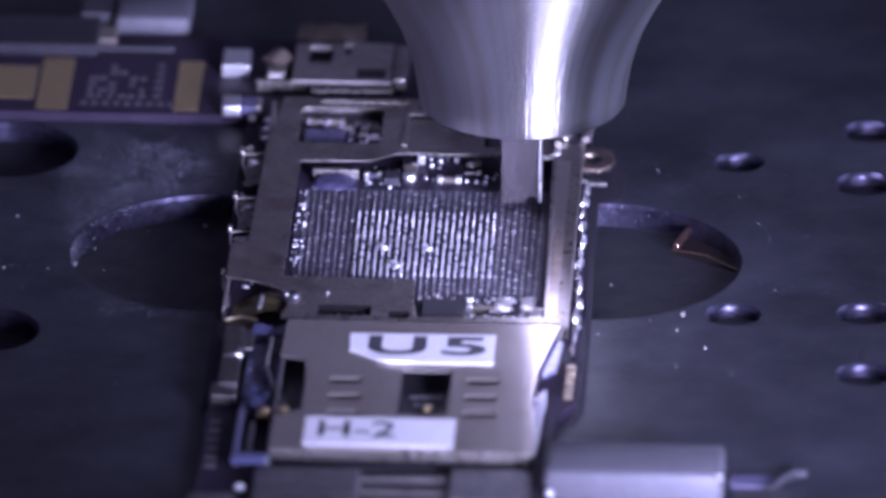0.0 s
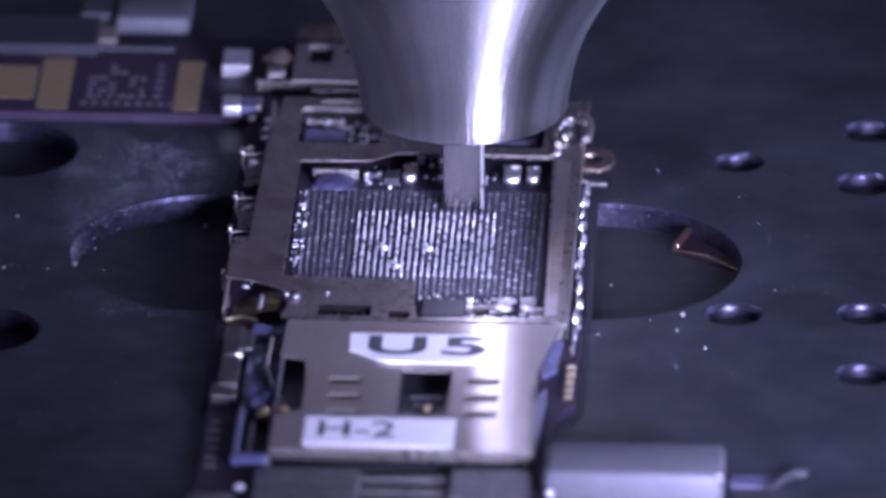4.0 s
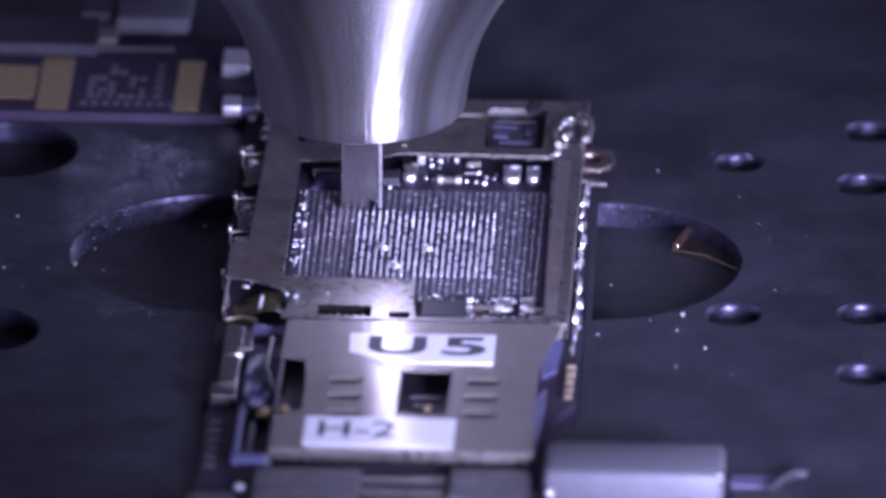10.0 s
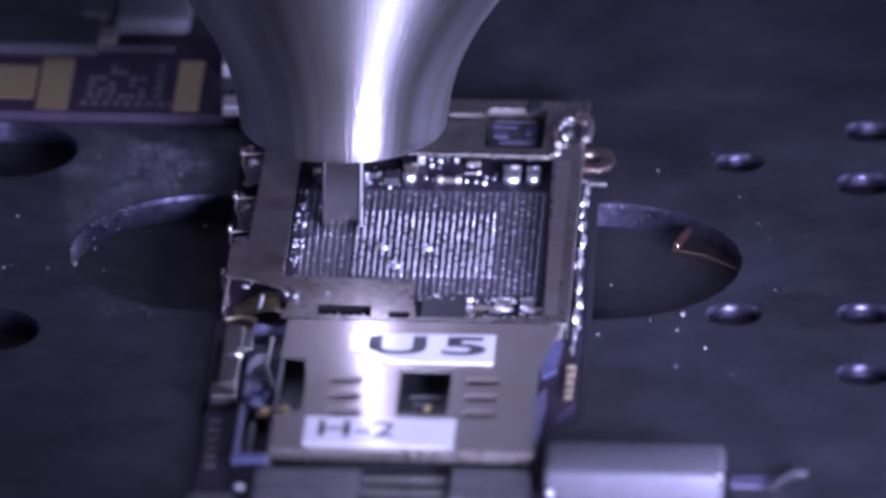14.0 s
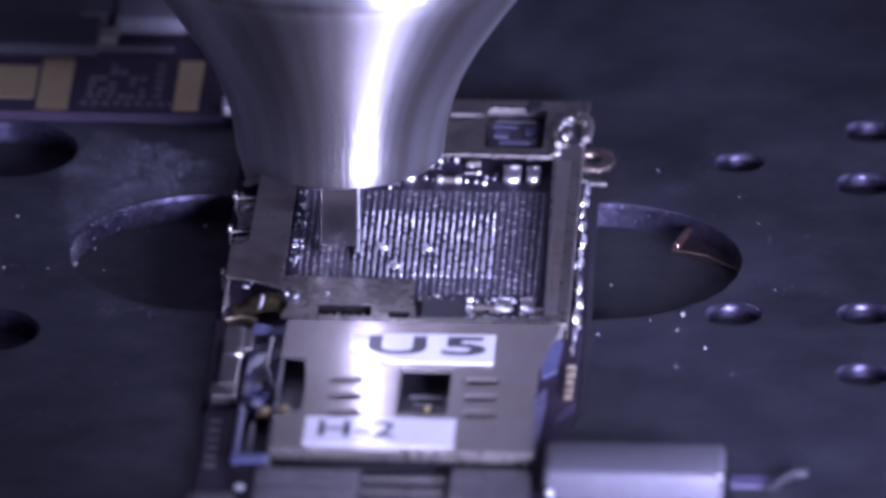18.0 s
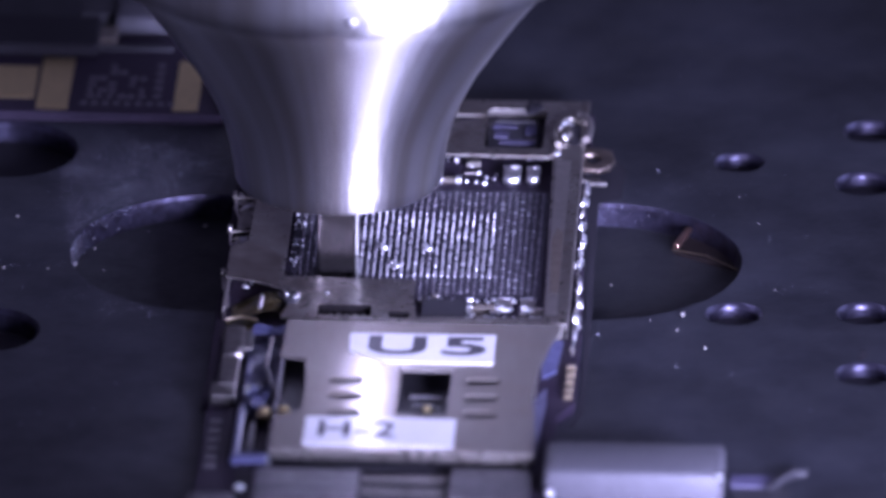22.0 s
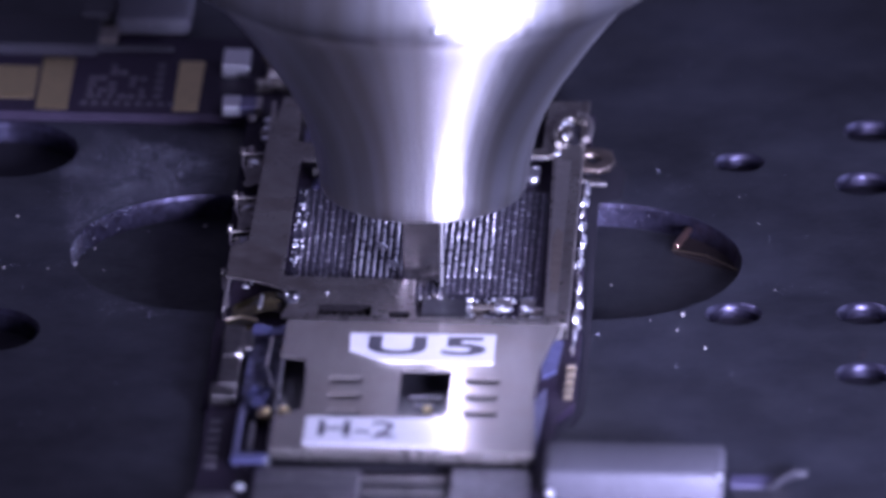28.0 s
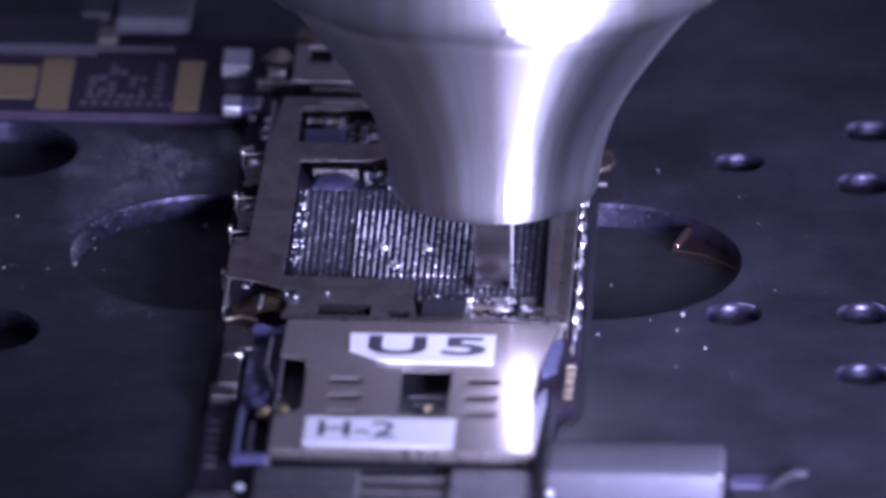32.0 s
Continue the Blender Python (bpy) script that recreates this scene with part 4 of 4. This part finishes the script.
component("capacitor", -13.85, 26.3, 1.6, 2.6, 0.8, SOLDER, "silvery capacitor at the far board edge", None)
cap = thing("capacitor", "capacitor with one bright end on the board corner", "component", -13.2, 19.9, 0)
part("body", box(-0.1, 1.15, -0.8, 0.8, 0, 0.65, 0.08), CHIPBLUE, cap)
part("terminal", box(-1.1, 0.0, -0.9, 0.9, 0, 0.7, 0.12), SOLDER, cap, "bright soldered end cap")
part("terminal", box(0.9, 1.25, -0.85, 0.85, 0, 0.68, 0.1), TINWORN, cap, "dull end cap")
part("fillet", blob(0.75, -1.3, 0.15, 0.3, 0.35, 0.25, 10, 0.4, 5), TINWORN, cap, "solder fillet", 60)
top = thing("metal_can", "small grey metal can on the far board edge", "component", -19.3, 33.3, 0)
part("body", box(-2.2, 2.3, -2.2, 2.4, 0, 1.2, 0.3), SILVER, top, smooth=60)
part("base", box(-4.2, -2.0, -4.0, -1.8, 0, 0.5, 0.15), CERAMIC, top)
part("strip", box(-3.6, 1.5, -4.7, -4.3, 0, 0.3, 0.06), EPOXY, top)
part("side_block", box(-4.4, -2.3, -1.2, 1.5, 0, 1.0, 0.2), EPOXY, top)
dark = thing("socket_block", "black plastic block behind the gold pads", "socket", -24.5, 29.2, 0)
part("body", box(-18, 2.2, -1.6, 3.0, 0, 0.8, 0.2), DULLBLACK, dark)
# faded print between the gold pads
rng = random.Random(23)
for k in range(9):
    part("print_dot", box(-22.9 + 0.66 * k, -22.5 + 0.66 * k, 20.4, 21.0, 0, 0.02, 0), SILK, substrate)
for k in range(5):
    part("print_dot", box(-18.6, -18.1, 21.6 + 1.15 * k, 22.2 + 1.15 * k, 0, 0.02, 0), SILK, substrate)
for k in rng.sample(range(36), 20):
    x, y = -22.6 + 0.62 * (k % 6), 21.5 + 0.9 * (k // 6)
    part("print_dot", box(x, x + rng.uniform(0.3, 0.55), y, y + 0.6, 0, 0.02, 0), SILK, substrate)

# ---- scraps in the pocket, dust on the plate ----
scrap = thing("copper_scrap", "small bare copper scrap lying in the pocket", "copper scrap", 14.0, 5.3, POCKET_Z)
part("strip", box(-0.22, 0.22, -1.4, 1.4, 0.0, 0.4, 0.14), COPPER, scrap, place=pose(-0.1 * MM, 0, 0.0006, 0, 0, -14))
flap = thing("dark_flap", "dark brown insulating flap lying in the pocket", "flap", 15.4, 4.0, POCKET_Z)
part("sheet", sheet([(-2.04, 0.76), (1.97, -1.87), (1.58, 0.46), (0.61, 2.91), (-0.98, 4.33), (-1.78, 3.79)], [], 0, 0.2), FLAP, flap)
part("edge_wire", tube([(-2.11, 0.77, 0.28), (-0.06, -0.03, 0.28), (1.99, -2.09, 0.28)], 0.055), BRASS, flap, smooth=60)
rng = random.Random(31)
for x, y, r, z in ((-20.08, 0.33, 0.13, POCKET_Z), (-14.52, 7.18, 0.26, POCKET_Z), (-21.58, -2.17, 0.16, PLATE_Z), (-20.76, 1.64, 0.12, PLATE_Z),
                   (-20.58, 0.23, 0.14, PLATE_Z), (-17.85, 6.40, 0.10, POCKET_Z), (-25.78, -2.91, 0.16, PLATE_Z), (-23.18, -2.84, 0.12, PLATE_Z),
                   (9.96, -0.16, 0.15, POCKET_Z), (14.51, -7.60, 0.28, PLATE_Z), (14.31, -9.87, 0.13, PLATE_Z), (12.66, -8.46, 0.10, PLATE_Z),
                   (16.05, -12.37, 0.20, PLATE_Z), (18.38, 6.18, 0.09, PLATE_Z), (12.67, 12.89, 0.06, PLATE_Z), (17.06, 10.12, 0.10, PLATE_Z),
                   (19.77, -3.62, 0.11, PLATE_Z), (-25.51, 4.81, 0.16, PLATE_Z)):
    speck = thing("dust_speck", "pale dust speck on the dark plate", "dust", x, y, z, "dust specks")
    part("grain", blob(0, 0, r * 0.3, r * 0.55, r * 0.8, r * 0.4, 8, 0.8, int(x * 10)), DUST, speck, smooth=60)
verts, faces = [], []
for k in range(70):
    while True:
        x, y = rng.uniform(-30, 28), rng.uniform(-32, 34)
        if not (-13.5 < x < 9.5) and not inside((x, y), cut(POCKET, 0.6)) and not (x < -2 and y > 18.5) and all(math.hypot(x - a, y - b) > r + 0.5 for a, b, r in HOLES):
            break
    r = 0.025 + 0.06 * rng.random() ** 3
    s = len(verts)
    verts += [((x + r * a) * MM, (y + r * b) * MM, (PLATE_Z + c * r) * MM) for a, b, c in ((1, 0, 0), (0, 1.2, 0), (-1, 0, 0), (0, -1.2, 0), (0.2, 0.1, 0.8))]
    faces += [(s, s + 1, s + 4), (s + 1, s + 2, s + 4), (s + 2, s + 3, s + 4), (s + 3, s, s + 4)]
for cx, cy, sx, sy, n, z in ((-18.0, 12.0, 3.0, 3.2, 5200, PLATE_Z), (-21.6, 4.5, 1.0, 1.8, 500, PLATE_Z), (-18.0, -6.0, 2.5, 2.2, 120, PLATE_Z), (12.0, 10.4, 2.6, 0.6, 22, PLATE_Z), (16.5, 12.6, 1.6, 1.2, 14, PLATE_Z),
                             (-21.5, -2.2, 0.7, 0.3, 16, PLATE_Z), (-17.2, -8.6, 1.5, 0.6, 60, PLATE_Z), (-25.0, -2.2, 1.2, 0.4, 14, PLATE_Z), (19.8, -3.0, 1.4, 0.5, 16, PLATE_Z)):
    for k in range(n):
        if n > 400 and k % 30 == 0:
            ux, uy = rng.gauss(cx, sx), rng.gauss(cy, sy)
        x, y = (rng.gauss(ux, 0.45), rng.gauss(uy, 0.6)) if n > 400 else (rng.gauss(cx, sx), rng.gauss(cy, sy))
        r = rng.uniform(0.012, 0.027) if n > 400 else rng.uniform(0.015, 0.034)
        if inside((x, y), cut(POCKET, 0.3)) or any(math.hypot(x - p, y - q) < h + 0.3 for p, q, h in HOLES) or x > 26 or (-13.5 < x < 9.5) or y > 18.8:
            continue
        s = len(verts)
        verts += [((x + r * a) * MM, (y + 1.6 * r * c) * MM, (z + d * r) * MM) for a, c, d in ((1, 0, 0), (0, 1.2, 0), (-1, 0, 0), (0, -1.2, 0), (0.2, 0.1, 0.5))]
        faces += [(s, s + 1, s + 4), (s + 1, s + 2, s + 4), (s + 2, s + 3, s + 4), (s + 3, s, s + 4)]
for a0, a1, n in ((125, 186, 110), (60, 100, 45)):
    for k in range(n):
        a = radians(rng.uniform(a0, a1))
        cx = -13.4 if a0 > 90 else 9.0
        d, w = rng.random() ** 1.5, rng.uniform(0.015, 0.045)
        x, y, z = cx + (8.58 - 0.06 * d) * math.cos(a), 0.1 + (8.58 - 0.06 * d) * math.sin(a), PLATE_Z - 0.05 - 1.35 * d
        s = len(verts)
        verts += [((x + w * p) * MM, (y + w * q) * MM, (z + w * h) * MM) for p, q, h in ((1, 0, 0), (0, 0, 1), (-1, 0, 0), (0, 0, -1), (0, -0.8, 0.1))]
        faces += [(s + 1, s, s + 4), (s + 2, s + 1, s + 4), (s + 3, s + 2, s + 4), (s, s + 3, s + 4)]
me = bpy.data.meshes.new("fine_dust")
me.from_pydata(verts, [], faces)
me.materials.append(SCUFF)
tagged(new("fine_dust", me), "fine pale dust scattered over the black plate", "dust", kind="stuff")

# ---- the nozzle ----
TIPLEN = 6.1
nozzle = thing("suction_nozzle", "turned steel suction nozzle with a narrow square tip", "nozzle", 4.31, 7.1, 0.51)
LIFTED = Matrix.Translation((0, 0, TIPLEN * MM))
profile = [(1.2, 0.4), (5.5, 0.02), (5.85, 0.0), (6.02, 0.06), (6.1, 0.2), (6.2, 1.0), (6.42, 2.4), (6.78, 3.8), (7.24, 5.05), (7.75, 6.1),
           (8.4, 7.3), (9.0, 8.2), (9.6, 9.1), (10.2, 10.0), (10.85, 10.9), (11.7, 12.05), (12.6, 13.15), (13.55, 14.05), (14.35, 14.62),
           (14.78, 14.9), (15.0, 15.3), (15.06, 15.8), (15.04, 16.5), (14.96, 17.4), (14.82, 18.6), (14.6, 20.0), (14.4, 22.0), (14.3, 24.0), (14.3, 48), (13.8, 48.6), (0.5, 48.6)]
part("cone", lathe(profile, 160), STEEL, nozzle, smooth=60, place=LIFTED)
# added blob in pale metal makes the small highlight on the collar
part("lip_glint", blob(1.62, -14.96, 22.25, 0.4, 0.2, 0.22, 14, 0.1, 3), GLINT, nozzle, "tiny pale blob added as a glint on the collar lip", 60)
# a square tube with a round notch in the foot of its front wall
notch = [(0.62 - 0.38 * math.cos(math.pi * k / 12), 0.45 * math.sin(math.pi * k / 12)) for k in range(13)]
front_wall = sheet([(-1.18, 0), *notch, (1.18, 0), (1.18, TIPLEN + 1.5), (-1.18, TIPLEN + 1.5)], [], -0.1, 0.1)
bmesh.ops.rotate(front_wall, verts=front_wall.verts, cent=(0, 0, 0), matrix=Matrix.Rotation(radians(90), 3, "X"))
bmesh.ops.translate(front_wall, verts=front_wall.verts, vec=(0, -1.08 * MM, 0))
part("tip", front_wall, TIP, nozzle, "flat steel front of the tip with a round notch")
part("tip_side", bevelled(box(0.98, 1.2, -1.2, 1.12, 0, TIPLEN + 1.5, 0), 0.08), TIP, nozzle, "steel side wall of the tip", 50)
part("tip_side", bevelled(box(-1.2, -0.98, -1.2, 1.12, 0, TIPLEN + 1.5, 0), 0.08), TIP, nozzle, "steel side wall of the tip", 50)
# paler rod down one corner paints the tip's bright edge highlight
part("tip_corner", tube([(1.1, -1.1, 0.04), (1.1, -1.1, TIPLEN + 1.0)], 0.13, 16), GLINT, nozzle, "pale rod added as the glint along the tip edge", 60)
part("tip_back", box(-1.0, 1.0, 0.9, 1.12, 0, TIPLEN + 1.5, 0.02), EPOXY, nozzle, "blackened back wall of the tip")


def motions():
    rows = [(0, 4.31, 7.05, 0.51), (0.5, 4.04, 7.05, 0.4), (1, 3.64, 7.05, 0.26), (1.5, 3.38, 7.04, 0.15), (2, 2.95, 7.02, 0.15), (3, 1.91, 6.96, 0.15),
            (6, -1.11, 6.79, 0.15), (8.5, -3.62, 6.74, 0.15), (10.5, -5.68, 6.7, 0.15), (11, -6.07, 6.68, 0.15), (11.5, -6.1, 6.26, 0.15),
            (13, -6.1, 4.76, 0.15), (14.5, -6.1, 3.33, 0.15), (16.5, -6.08, 1.41, 0.15), (19, -6.03, -1.02, 0.15), (21, -5.97, -2.94, 0.15),
            (22.5, -5.9, -4.36, 0.15), (23, -5.88, -4.73, 0.15), (23.3, -5.74, -4.77, 0.15), (25, -3.97, -4.84, 0.15), (28, -0.87, -4.79, 0.15),
            (32, 3.27, -4.77, 0.15)]
    walk(nozzle, [(t, pose(x * MM, y * MM, z * MM)) for t, x, y, z in rows])


motions()
